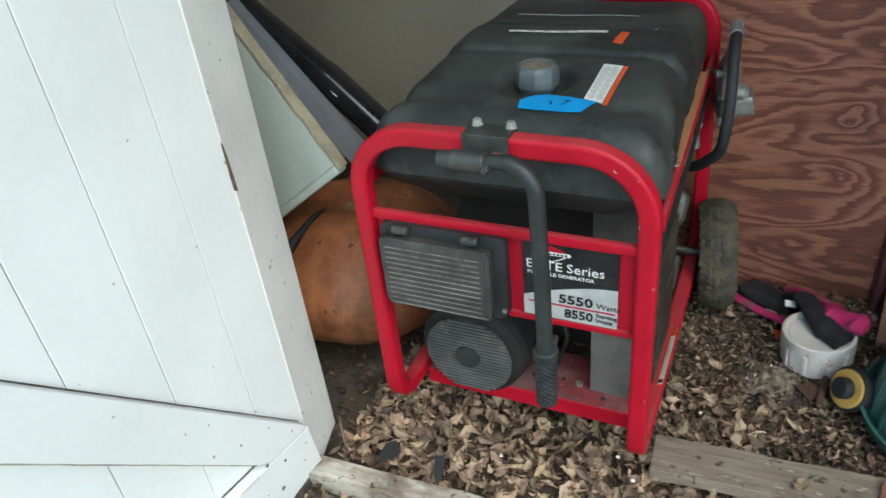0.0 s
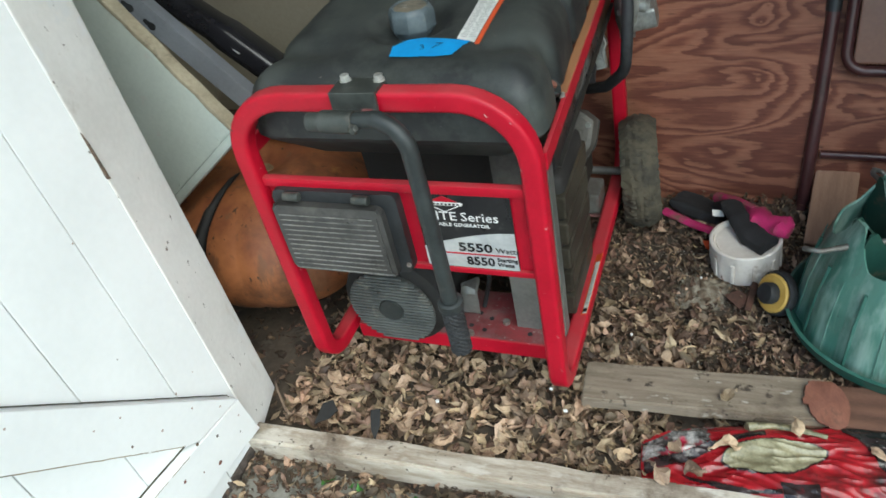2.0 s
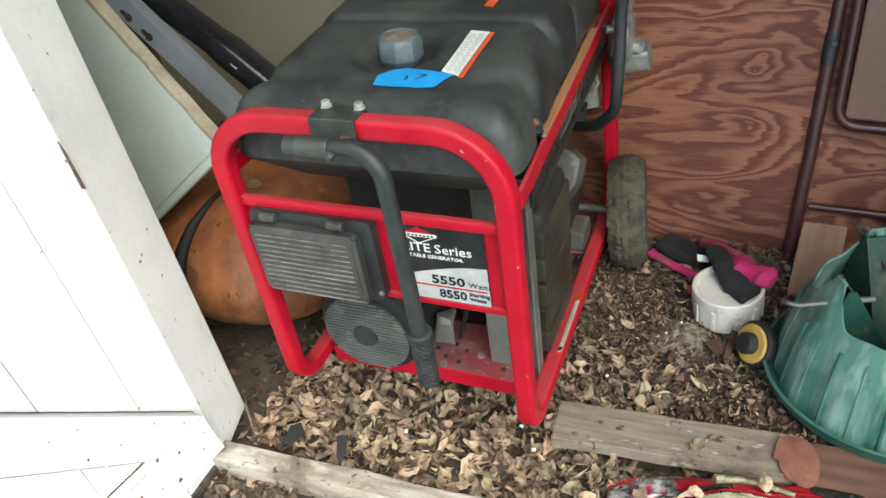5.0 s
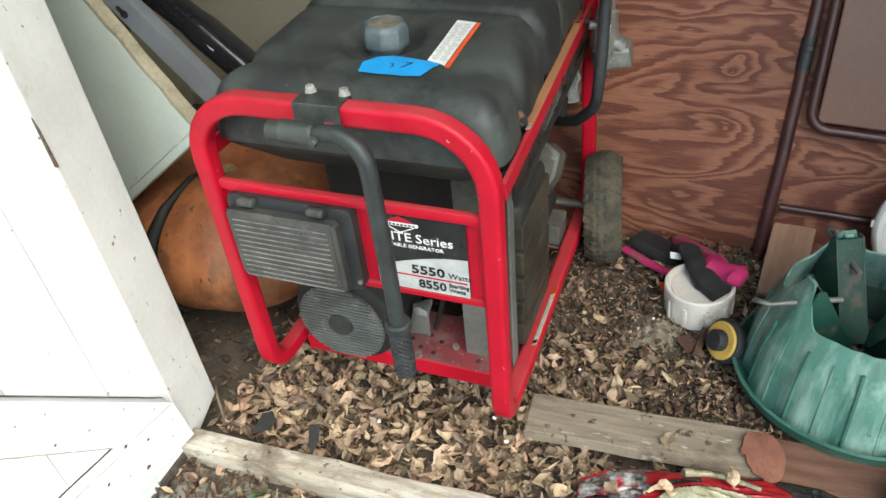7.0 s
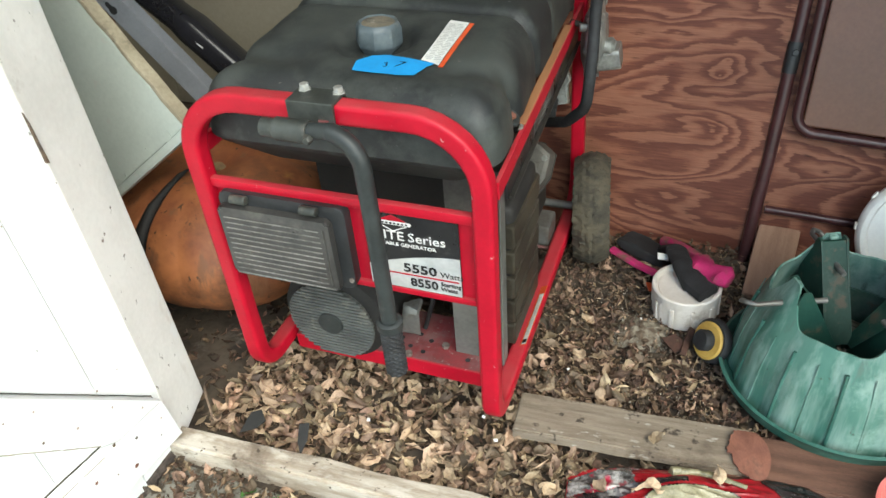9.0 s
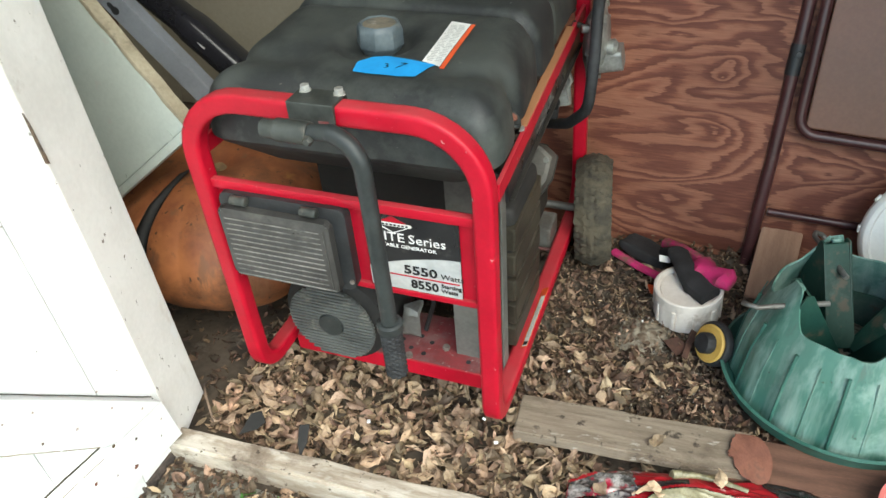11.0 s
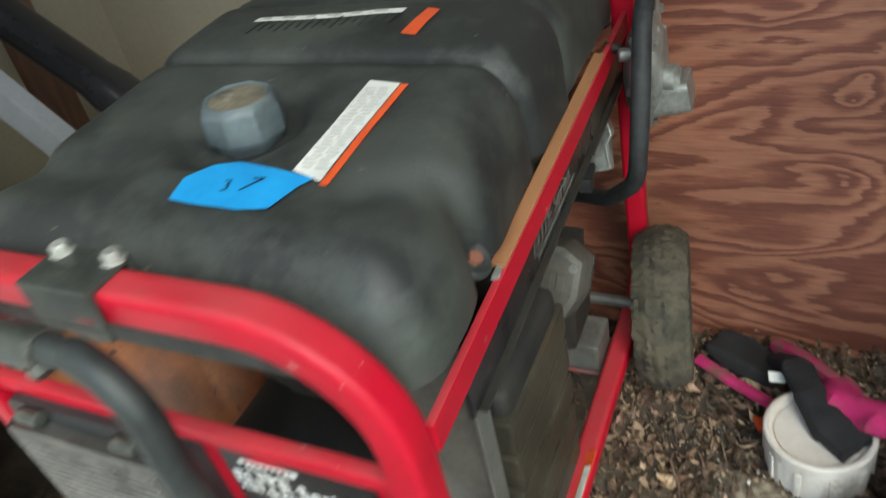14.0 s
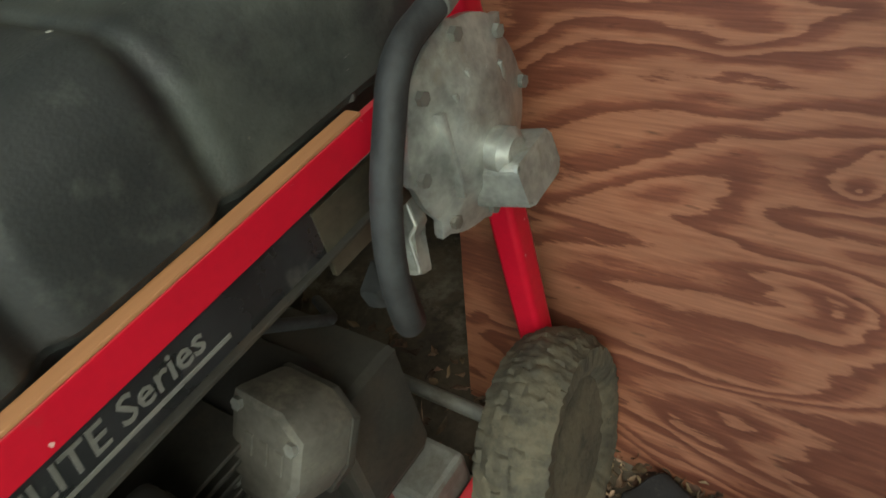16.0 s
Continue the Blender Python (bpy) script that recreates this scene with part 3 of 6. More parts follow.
build_ground()
pavement_bm = bm_box((2.6, 1.3, 0.05), pose(0.5, -0.785, -0.031), 0.006)
tagged(part("pavement", pavement_bm, CONCRETE), "grey mossy concrete apron outside the shed", "pavement", kind="structure")
slab("wall_back", (3.1, 0.08, 2.2), (0.35, 1.02, 1.05), CREAM_WALL, "cream painted back wall of the shed", "wall")
slab("wall_left", (0.08, 1.5, 2.2), (-1.16, 0.26, 1.05), CREAM_WALL, "cream painted side wall of the shed", "wall")
# out of view; its distance is set by the light it lets in
slab("wall_right", (0.08, 1.2, 2.2), (1.8, 0.45, 1.05), CREAM_WALL, "unseen side wall, placed by how much light it lets in", "wall")
slab("wall_front", (0.76, 0.06, 2.2), (-0.79, -0.03, 1.05), CREAM_WALL, "inner face of the shed front beside the doorway", "wall")
# unseen wall, added only to block sun from the right
slab("wall_front", (0.68, 0.06, 2.2), (1.48, -0.03, 1.05), CREAM_WALL, "unseen wall added to keep sun off the right side", "wall")
slab("wall_stud", (0.024, 0.09, 2.1), (-1.1085, 0.757, 1.03), STUD, "bare brown stud nailed to the side wall", "wall stud")
# unseen ceiling; its overhang is there to darken the inside
slab("ceiling", (3.3, 1.5, 0.05), (0.4, 0.35, 2.1), ROOF, "unseen board ceiling, run past the doorway to dim the inside", "ceiling")


def build_plywood():
    sheet = thing("plywood_sheet", "reddish fir plywood sheet leaning at the back of the shed", "plywood sheet",
                  pose(0.645, 0.636, 0.0, -12.4, 0, 0))
    board = part("board", bm_box((1.19, 0.016, 1.25), pose(0, 0.008, 0.625), 0.002), PLYWOOD, sheet, smooth=False)
    board.location = (0, 0, 0.0)
    return sheet


build_plywood()


# ---- the door ----
DOOR_X = -0.297


def build_door():
    door = thing("door_1", "open white ledged board door with chipped paint", "door",
                 pose(0, -0.06, 0.03, 3.0, 0, 0) @ pose(0, 0.06, -0.03), kind="structure")
    edges = [-0.113, -0.197, -0.306, -0.414, -0.52, -0.63, -0.74, -0.85]
    for a, b in zip(edges, edges[1:]):
        low = 0.012 + random.uniform(-0.01, 0.014)
        height = 2.0 - low
        bm = bm_box((0.022, a - b - 0.0014, height), pose(DOOR_X - 0.011 - random.uniform(0.0, 0.0008), (a + b) / 2, low + height / 2), 0.0007, 1)
        part("board", bm, WHITE_PAINT, door)
    turned = Matrix(((0, 0, 1, DOOR_X), (1, 0, 0, 0), (0, 1, 0, 0), (0, 0, 0, 1)))
    rail = [(-0.117, 0.053), (-0.1255, 0.1396), (-0.343, 0.176), (-0.86, 0.262), (-0.86, 0.163), (-0.287, 0.078)]
    part("bottom_rail", bm_prism(rail, 0.02, turned, 0.002), WHITE_PAINT, door)
    brace = [(-0.1262, 0.1420), (-0.217, 0.1575), (-0.2405, 0.1765), (-0.85, 0.869), (-0.85, 0.993)]
    part("brace", bm_prism(brace, 0.02, turned, 0.002), WHITE_PAINT, door)
    def mark(name, y, z, r, proud, mat, x0, n):
        ob = part(name, fold(bm_lathe([(r, 0), (r * 0.9, proud), (0, proud * 1.4)], n, Matrix.Translation((x0, y, z)) @ Matrix.Rotation(radians(90), 4, "Y")), r * 0.25, 300), mat, door)
        return ob

    for y, z, r in ((-0.2, 0.213, 0.0018), (-0.325, 0.33, 0.0014), (-0.255, 0.235, 0.0022), (-0.16, 0.165, 0.002), (-0.29, 0.31, 0.0016), (-0.14, 0.118, 0.0018), (-0.395, 0.43, 0.0016)):
        mark("nail", y, z, r, 0.0008, NAIL, DOOR_X + 0.0198, 12)
    for y, z, r in ((-0.196, 0.235, 0.0018), (-0.24, 0.68, 0.0016), (-0.2, 0.52, 0.0013), (-0.32, 0.55, 0.0013), (-0.155, 0.235, 0.0011)):
        mark("nail", y, z, r, 0.0006, NAIL, DOOR_X - 0.0004, 10)
    for y, z, r in ((-0.224, 0.159, 0.003), (-0.3, 0.262, 0.0022), (-0.19, 0.132, 0.0028), (-0.152, 0.092, 0.0016)):
        mark("chip", y, z, r, 0.0006, BARE_WOOD, DOOR_X + 0.0196, 9)
    for y, z, r in ((-0.21, 0.092, 0.0042), (-0.271, 0.136, 0.0034), (-0.24, 0.112, 0.0014)):
        mark("rust_stain", y, z, r, 0.0005, RUST, DOOR_X + 0.0198, 10)
    # dark strips: dirt and painted shadow lines along rail top and brace edges
    for y0, z0, y1, z1, thick in ((-0.1255, 0.1405, -0.235, 0.1592, 0.0022), (-0.235, 0.1588, -0.4, 0.1865, 0.0012), (-0.1262, 0.1452, -0.85, 0.9935, 0.0012)):
        run = math.hypot(y1 - y0, z1 - z0)
        m = Matrix.Translation((DOOR_X + 0.0012, (y0 + y1) / 2, (z0 + z1) / 2)) @ Matrix.Rotation(math.atan2(z1 - z0, y1 - y0), 4, "X")
        strip = bm_box((0.0022, run, thick), m)
        bmesh.ops.subdivide_edges(strip, edges=[e for e in strip.edges if e.calc_length() > run * 0.9], cuts=30, use_grid_fill=True)
        part("joint", fold(strip, 0.0006, 70), JOINT_LINE, door, "dark strip for the joint's dirt and shadow line")
    # tan strips for edge shading and wear, along brace's lower and rail's upper edge
    for y0, z0, y1, z1 in ((-0.2412, 0.1782, -0.55, 0.5291), (-0.2435, 0.1578, -0.4, 0.1840)):
        run = math.hypot(y1 - y0, z1 - z0)
        m = Matrix.Translation((DOOR_X + 0.0192, (y0 + y1) / 2, (z0 + z1) / 2)) @ Matrix.Rotation(math.atan2(z1 - z0, y1 - y0), 4, "X")
        strip = bm_box((0.0022, run, 0.0013), m)
        bmesh.ops.subdivide_edges(strip, edges=[e for e in strip.edges if e.calc_length() > run * 0.9], cuts=40, use_grid_fill=True)
        part("edge_line", fold(strip, 0.0007, 120), PANEL_EDGE, door, "tan strip for the shaded, worn edge")
    for k in range(12):
        y = -0.125 - 0.034 * k
        foot = bm_box((0.006, 0.03 + 0.008 * (k % 2), 0.012 + 0.006 * (k % 3)), pose(DOOR_X - 0.002, y, 0.010, 0, 0, 0), 0.001)
        bmesh.ops.subdivide_edges(foot, edges=foot.edges[:], cuts=3, use_grid_fill=True)
        part("rot", fold(foot, 0.006, 90, k), ROT, door, "rotten bare wood foot")
    # the stile along the free edge, turned a little, with a raw split where paint has gone
    stile = [(DOOR_X + 0.001, -0.1145), (-0.327, -0.009), (-0.36, -0.02), (-0.33, -0.118)]
    bm = bm_prism(stile, 1.99, pose(0, 0, 0.012), 0.003)
    for v in bm.verts:
        v.co.x += 0.0015 * noise.noise(Vector((1, v.co.y * 9, v.co.z * 14)))
    part("stile", bm, GREY_PAINT, door, "weathered grey-white stile")
    split = [(-0.1160, 0.552), (-0.1120, 0.55), (-0.1135, 0.60), (-0.1155, 0.618)]
    part("split", bm_prism(split, 0.003, turned @ pose(0, 0, 0.0005), 0.0), BARE_WOOD, door, "raw wood where the edge has split")
    return door


build_door()

# ---- timber on the ground ----


def rough_board(name, label, category, size, m, mat, seed, waver=0.004):
    bm = bmesh.new()
    bmesh.ops.create_cube(bm, size=1.0)
    bmesh.ops.scale(bm, vec=size, verts=bm.verts)
    cuts = int(size[0] / 0.03)
    long_edges = [e for e in bm.edges if abs(e.verts[0].co.x - e.verts[1].co.x) > size[0] * 0.9]
    bmesh.ops.subdivide_edges(bm, edges=long_edges, cuts=cuts, use_grid_fill=True)
    bmesh.ops.bevel(bm, geom=[e for e in bm.edges if e.calc_face_angle(0) > 1], offset=min(size) * 0.12, segments=2, affect="EDGES")
    for v in bm.verts:
        d = noise.noise_vector(Vector((v.co.x * 12 + seed, v.co.y * 30, v.co.z * 30)))
        v.co += Vector((d.x * waver * 0.6, d.y * waver, d.z * waver))
    bmesh.ops.transform(bm, matrix=Matrix.Translation((0, 0, size[2] / 2)), verts=bm.verts)
    ob = part(name, bm, mat)
    ob.matrix_world = m
    return tagged(ob, label, category)


rough_board("threshold_timber", "pale whitewashed timber sill lying in the doorway leaves", "timber", (0.95, 0.042, 0.05), pose(0.16, -0.083, -0.02, 0, 0.5, 3.8), BEAM, 3)
rough_board("plank", "grey weathered plank lying on dry leaves", "plank", (0.36, 0.085, 0.02), pose(0.385, 0.13, 0.004, -2, 0, 5.0), PLANK, 7, 0.003)
rough_board("reddish_plank", "reddish brown plank under the tree stand", "plank", (0.42, 0.085, 0.022), pose(0.735, 0.155, -0.006, 0, 0, 4.0), RED_WOOD, 11, 0.003)
rough_board("wood_block", "short pale board end leaning behind the tree stand", "board", (0.075, 0.02, 0.16), pose(0.566, 0.52, 0.02, -62, 0, -6), BLOCK_WOOD, 15, 0.002)


# ---- the generator ----
def build_generator():
    gen = thing("portable_generator", "red framed portable generator with black fuel tank, dusty", "generator", pose(0, 0, 0.1, 2.2, 0, 1.2) @ pose(0, 0, -0.1))
    f, b, w = 0.015, 0.625, 0.196
    # tube frame: front hoop, bottom rails, rear hoop
    loop = [(-w, f, 0.588), (w, f, 0.588), (w, f, 0.1), (w, b, 0.1), (w - 0.012, b, 0.606), (-w + 0.012, b, 0.606), (-w, b, 0.1), (-w, f, 0.1)]
    part("tube_frame", bm_sweep(rounded(loop, [0.085, 0.085, 0.045, 0.06, 0.07, 0.07, 0.06, 0.045], 8, True), 0.0131, 32, 6.0, True), RED, gen, "bright red painted tube with chips")
    # control panel sheet with rolled upper and lower edges
    panel = part("control_panel", bm_box((0.366, 0.004, 0.142), pose(0, f + 0.004, 0.398), 0.001), RED, gen)
    part("panel_edge", bm_box((0.372, 0.012, 0.014), pose(0, f, 0.463), 0.003), RED, panel)
    part("panel_edge", bm_box((0.372, 0.010, 0.010), pose(0, f + 0.001, 0.33), 0.003), RED, panel)
    y = f - 0.002
    backing = part("outlet_box", bm_prism(round_rect(0.186, 0.132, 0.012), 0.016, facing(-0.078, y + 0.004, 0.392), 0.002), BLACK, gen, "black outlet housing")
    lid = bm_prism(round_rect(0.164, 0.113, 0.006), 0.012, facing(-0.086, y - 0.0125, 0.3845), 0.004)
    cover = part("outlet_cover", lid, COVER, gen, "dusty smoke-grey ribbed cover")
    for k in range(11):
        part("rib", bm_box((0.142, 0.0024, 0.0013), pose(-0.090, y - 0.0252, 0.3395 + k * 0.0086), 0.0005, 1), COVER_EDGE, cover)
    part("lid_edge", bm_box((0.156, 0.002, 0.0022), pose(-0.086, y - 0.0246, 0.3305), 0.0006, 1), COVER_EDGE, cover, "pale lower edge")
    part("lid_edge", bm_box((0.0022, 0.002, 0.094), pose(-0.0125, y - 0.0246, 0.382), 0.0006, 1), COVER, cover)
    for x in (-0.135, -0.032):
        part("hinge", bm_rod((x - 0.012, y - 0.018, 0.452), (x + 0.012, y - 0.018, 0.452), 0.0065, seg=12, bevel=0.002), PIVOT, cover)
    for x in (-0.17, 0.01):
        part("screw", bm_rod((x, y - 0.0115, 0.342), (x, y - 0.0145, 0.342), 0.0035, seg=10), SCREW, backing)
    # rating plate
    plate = part("rating_plate", bm_box((0.128, 0.002, 0.124), pose(0.098, y + 0.0015, 0.398), 0.0005, 1), BLACK_DECAL, gen, "black and silver rating plate")
    x0, x1 = 0.0345, 0.1615
    arc = [(x1, 0.3365), (x1, 0.398)] + [(x1 - (x1 - x0) * k / 12, 0.398 - 0.03 * (k / 12) ** 1.7) for k in range(1, 13)] + [(x0, 0.3365)]
    part("silver_field", bm_prism(arc, 0.0012, Matrix.Translation((0, y + 0.0002, 0)) @ Matrix.Rotation(radians(90), 4, "X")), SILVER_DECAL, plate)
    part("red_line", bm_box((0.118, 0.0012, 0.0018), pose(0.1, y - 0.0012, 0.3605)), RED, plate)
    face = y - 0.0018
    for text, size, x, z, mat, stretch, bold in (("5550", 0.0195, 0.083, 0.3655, BLACK_DECAL, 1.2, 0.0005), ("Watts", 0.0125, 0.134, 0.3655, BLACK_DECAL, 1.0, 0.0),
                                                 ("8550", 0.0195, 0.091, 0.3425, BLACK_DECAL, 1.0, 0.0005), ("Starting", 0.009, 0.1335, 0.351, BLACK_DECAL, 1.0, 0.0002), ("Watts", 0.009, 0.1335, 0.3425, BLACK_DECAL, 1.0, 0.0002),
                                                 ("ELITE", 0.0195, 0.0385, 0.4145, WHITE_PRINT, 1.1, 0.0001), ("Series", 0.0195, 0.0935, 0.4145, WHITE_PRINT, 1.08, 0.0),
                                                 ("PORTABLE GENERATOR", 0.0074, 0.0405, 0.405, WHITE_PRINT, 1.12, 0.0001)):
        lettering("lettering", text, size, facing(x, face if mat is BLACK_DECAL else face + 0.0014, z), mat, plate, 0.0, stretch, bold)
    lozenge = [(0.052, 0.4375), (0.098, 0.4375), (0.1, 0.440), (0.098, 0.4425), (0.052, 0.4425), (0.05, 0.440)]
    stand_up = Matrix.Translation((0, y + 0.0005, 0)) @ Matrix.Rotation(radians(90), 4, "X")
    part("emblem", bm_prism(lozenge, 0.0008, stand_up), WHITE_PRINT, plate)
    part("emblem", bm_prism([(0.056, 0.4435), (0.074, 0.4525), (0.093, 0.4435)], 0.0008, stand_up), RED, plate)
    part("emblem", bm_sweep([(0.056, y, 0.4365), (0.074, y, 0.4275), (0.093, y, 0.4365)], 0.0006, 6), WHITE_PRINT, plate)
    for k in range(8):
        part("print_bar", bm_box((0.0032, 0.0008, 0.0022), pose(0.0565 + 0.0053 * k, y - 0.0006, 0.44)), BLACK_DECAL, plate)

    # fuel tank
    nx, ny = 72, 170
    tx0, tx1, ty0, ty1, low = -0.196, 0.2035, 0.036, 0.612, 0.474

    def top(x, y, dish=1.0):
        z = 0.600 + 0.010 * min(1.0, max(0.0, (y - 0.06) / 0.28))
        for gy, depth in ((0.287, 0.0055), (0.40, 0.005)):
            d = (y - gy) / 0.0065
            z -= depth * math.exp(-d * d)
        z += 0.006 / (1 + math.exp(-(y - 0.293) / 0.006)) - 0.004 / (1 + math.exp(-(y - 0.408) / 0.006))
        r = math.hypot(x + 0.002, y - 0.188)
        z -= dish * 0.016 / (1 + math.exp((r - 0.053) / 0.0034))
        z -= 0.007 * math.exp(-((x + 0.01) / 0.06) ** 2 - ((y - 0.06) / 0.03) ** 2)
        z -= 0.009 * math.exp(-((y - 0.112 - 0.25 * (x - 0.1)) / 0.02) ** 2) / (1 + math.exp(-(x - 0.128) / 0.01))
        z -= 0.006 * math.exp(-((y - 0.118) / 0.022) ** 2) / (1 + math.exp((x + 0.075) / 0.014))
        z -= 0.012 * max(0.0, (y - 0.5) / 0.11) ** 2
        return z + 0.0022 * noise.noise(Vector((x * 11, y * 11, 4)))

    bm = bmesh.new()
    grid = []
    hw, hl, corner, edge_r = (tx1 - tx0) / 2, (ty1 - ty0) / 2, 0.036, 0.05
    cx, cy = (tx0 + tx1) / 2, (ty0 + ty1) / 2
    for j in range(ny + 1):
        row = []
        for i in range(nx + 1):
            u, v = 2 * i / nx - 1, 2 * j / ny - 1
            u, v = math.sin(u * math.pi / 2) * 0.45 + u * 0.55, math.sin(v * math.pi / 2) * 0.3 + v * 0.7
            x, y2 = u * hw, v * hl
            # pull the square's corners in to a rounded outline
            m2 = max(abs(u), abs(v))
            if m2 > 0:
                ex, ey = u / m2 * hw, v / m2 * hl
                ox, oy = max(abs(ex) - (hw - corner), 0), max(abs(ey) - (hl - corner), 0)
                d = math.hypot(ox, oy)
                if ox > 1e-6 and oy > 1e-6 and d > corner:
                    kx, ky = math.copysign(hw - corner + ox * corner / d, ex), math.copysign(hl - corner + oy * corner / d, ey)
                    x, y2 = kx * m2, ky * m2
                ox, oy = max(abs(x) - (hw - corner), 0), max(abs(y2) - (hl - corner), 0)
                gap = corner - math.hypot(ox, oy) if ox and oy else min(hw - abs(x), hl - abs(y2))
            else:
                gap = 1
            waist = 1.0
            for gy, depth in ((0.287, 0.009), (0.40, 0.008)):
                waist -= depth / hw * math.exp(-((y2 + cy - gy) / 0.010) ** 2) * (abs(x) / hw) ** 3
            waist -= 0.055 * math.exp(-((y2 + cy - 0.125) / 0.022) ** 2) * (abs(x) / hw) ** 2 * (1.0 if x < 0 else 0.08)
            waist -= (0.045 if x < 0 else 0.03) / (1 + math.exp(-(y2 + cy - 0.408) / 0.008)) * (abs(x) / hw) ** 2
            if x > 0:
                # a notch in the shoulder leaves room for the holding loop
                waist -= 0.07 * math.exp(-((y2 + cy - 0.15) / 0.016) ** 2) * (x / hw) ** 6
                waist -= 0.06 * min(max((y2 + cy - 0.1) / 0.15, 0.0), 1.0) + 0.024 * min(max((y2 + cy - 0.26) / 0.3, 0.0), 1.0)
            s = min(max(gap, 0) / edge_r, 1)
            z = top(x + cx, y2 + cy) - edge_r * 1.1 * (1 - math.sqrt(max(0.0, 1 - (1 - s) ** 2)))
            row.append(bm.verts.new((cx + x * waist, cy + y2, z)))
        grid.append(row)
    for a, c in zip(grid, grid[1:]):
        for i in range(nx):
            bm.faces.new((a[i], a[i + 1], c[i + 1], c[i]))
    rim = [grid[0][i] for i in range(nx)] + [grid[j][nx] for j in range(ny)] + [grid[ny][i] for i in range(nx, 0, -1)] + [grid[j][0] for j in range(ny, 0, -1)]
    previous = rim
    for inset, z in ((-0.001, 0.535), (-0.002, 0.522), (-0.002, 0.519), (0.0005, 0.5165), (0.003, 0.512), (0.047, low - 0.006), (0.05, low - 0.009), (0.1, low - 0.011)):
        ring = []
        for v in rim:
            dx, dy = v.co.x - cx, v.co.y - cy
            ring.append(bm.verts.new((cx + dx * (1 - inset / hw), cy + dy * (1 - inset / hl), z)))
        for k in range(len(rim)):
            q = (k + 1) % len(rim)
            bm.faces.new((previous[k], previous[q], ring[q], ring[k]))
        previous = ring
    bm.faces.new(previous)
    tank = part("fuel_tank", bm, TANK, gen, "scuffed black moulded plastic fuel tank")

    cap_x, cap_y, cap_z = 0.001, 0.190, 0.5885
    cap_profile = [(0.0245, -0.004), (0.0275, 0.003), (0.0305, 0.007), (0.0312, 0.010), (0.0308, 0.029), (0.0285, 0.0345), (0.0255, 0.0372), (0.0232, 0.0355), (0.0, 0.034)]
    cap = part("fuel_cap", bm_lathe(cap_profile, 8, pose(cap_x, cap_y, cap_z, -1, 2, 12)), CAP, gen, "grey-blue eight-sided fuel cap")
    part("cap_disc", bm_lathe([(0.0215, 0.033), (0.0215, 0.0357), (0.0, 0.0362)], 40, pose(cap_x, cap_y, cap_z, -1, 2)), CAP_TOP, cap, "worn brownish cap top")

    def on_tank(outline, lift, mat, name, label, steps=10, dish=1.0):
        """A thin sheet that follows the tank's top."""
        sheet = bmesh.new()
        sheet.faces.new([sheet.verts.new((px, py, 0)) for px, py in outline])
        for _ in range(steps):
            far = [e for e in sheet.edges if e.calc_length() > 0.012]
            if not far:
                break
            bmesh.ops.subdivide_edges(sheet, edges=far, cuts=1, use_grid_fill=True)
            bmesh.ops.triangulate(sheet, faces=sheet.faces)
        for v in sheet.verts:
            v.co.z = top(v.co.x, v.co.y, dish) + lift
        return part(name, sheet, mat, gen, label)

    tape = on_tank([(0.007, 0.0925), (0.0035, 0.115), (0.018, 0.131), (0.0365, 0.136), (0.07, 0.131), (0.1035, 0.125), (0.097, 0.115), (0.0895, 0.091), (0.069, 0.0865), (0.035, 0.088)], 0.0025, BLUE_TAPE, "tape", "strip of blue tape with a marker number", dish=0.06)
    digits = []
    digits.append(lettering("lettering", "3", 0.018, pose(0.044, 0.1005, top(0.05, 0.1) + 0.0042, 0, 0, 22), INK, tape, 0.1, 0.9, -0.0001))
    digits.append(lettering("lettering", "7", 0.022, pose(0.056, 0.1035, top(0.06, 0.1) + 0.0042, 0, 0, 4), INK, tape, 0.35, 1.0, -0.0001))
    for digit in digits:
        for v in digit.data.vertices:
            v.co.z = top(v.co.x, v.co.y, 0.06) + 0.0032
    label = on_tank([(0.083, 0.1315), (0.1085, 0.1235), (0.1085, 0.246), (0.0805, 0.25)], 0.0018, WHITE_LABEL, "warning_label", "white warning label with an orange edge")
    part("label_edge", bm_sweep([(0.1118, 0.1215, top(0.1118, 0.122) + 0.0015), (0.1122, 0.185, top(0.1122, 0.185) + 0.0015), (0.1122, 0.245, top(0.1122, 0.245) + 0.0015)], 0.0033, 8, flat=0.15, up=(1, 0, 0)), ORANGE_LABEL, label)
    for k in range(24):
        yk = 0.136 + k * 0.0044
        for row in range(2):
            wide = 0.0065 + 0.003 * ((k * 7 + row * 3) % 4) / 3
            x = 0.0915 + row * 0.0112 - 0.00008 * k
            part("print_bar", bm_box((wide, 0.0016, 0.0004), pose(x - 0.001 * (k % 3), yk, top(x, yk) + 0.0021, 0, 0, -3)), GREY_PRINT, label)
    strip = on_tank([(-0.098, 0.35), (-0.097, 0.36), (0.058, 0.369), (0.058, 0.358)], 0.001, WHITE_LABEL, "instruction_strip", "narrow white instruction strip")
    for k in range(6):
        part("print_bar", bm_box((0.008 + 0.005 * (k % 2), 0.005, 0.0006), pose(-0.085 + k * 0.024, 0.356 + 0.0014 * k, top(-0.085 + k * 0.024, 0.352) + 0.0016)), GREY_PRINT, strip)
    for k in range(16):
        part("print_bar", bm_box((0.0022, 0.026 - 0.007 * (k % 3), 0.0004), pose(-0.088 + k * 0.0095, 0.336 + 0.001 * k, top(-0.088 + k * 0.0095, 0.332) + 0.0008)), HANDLE, strip)
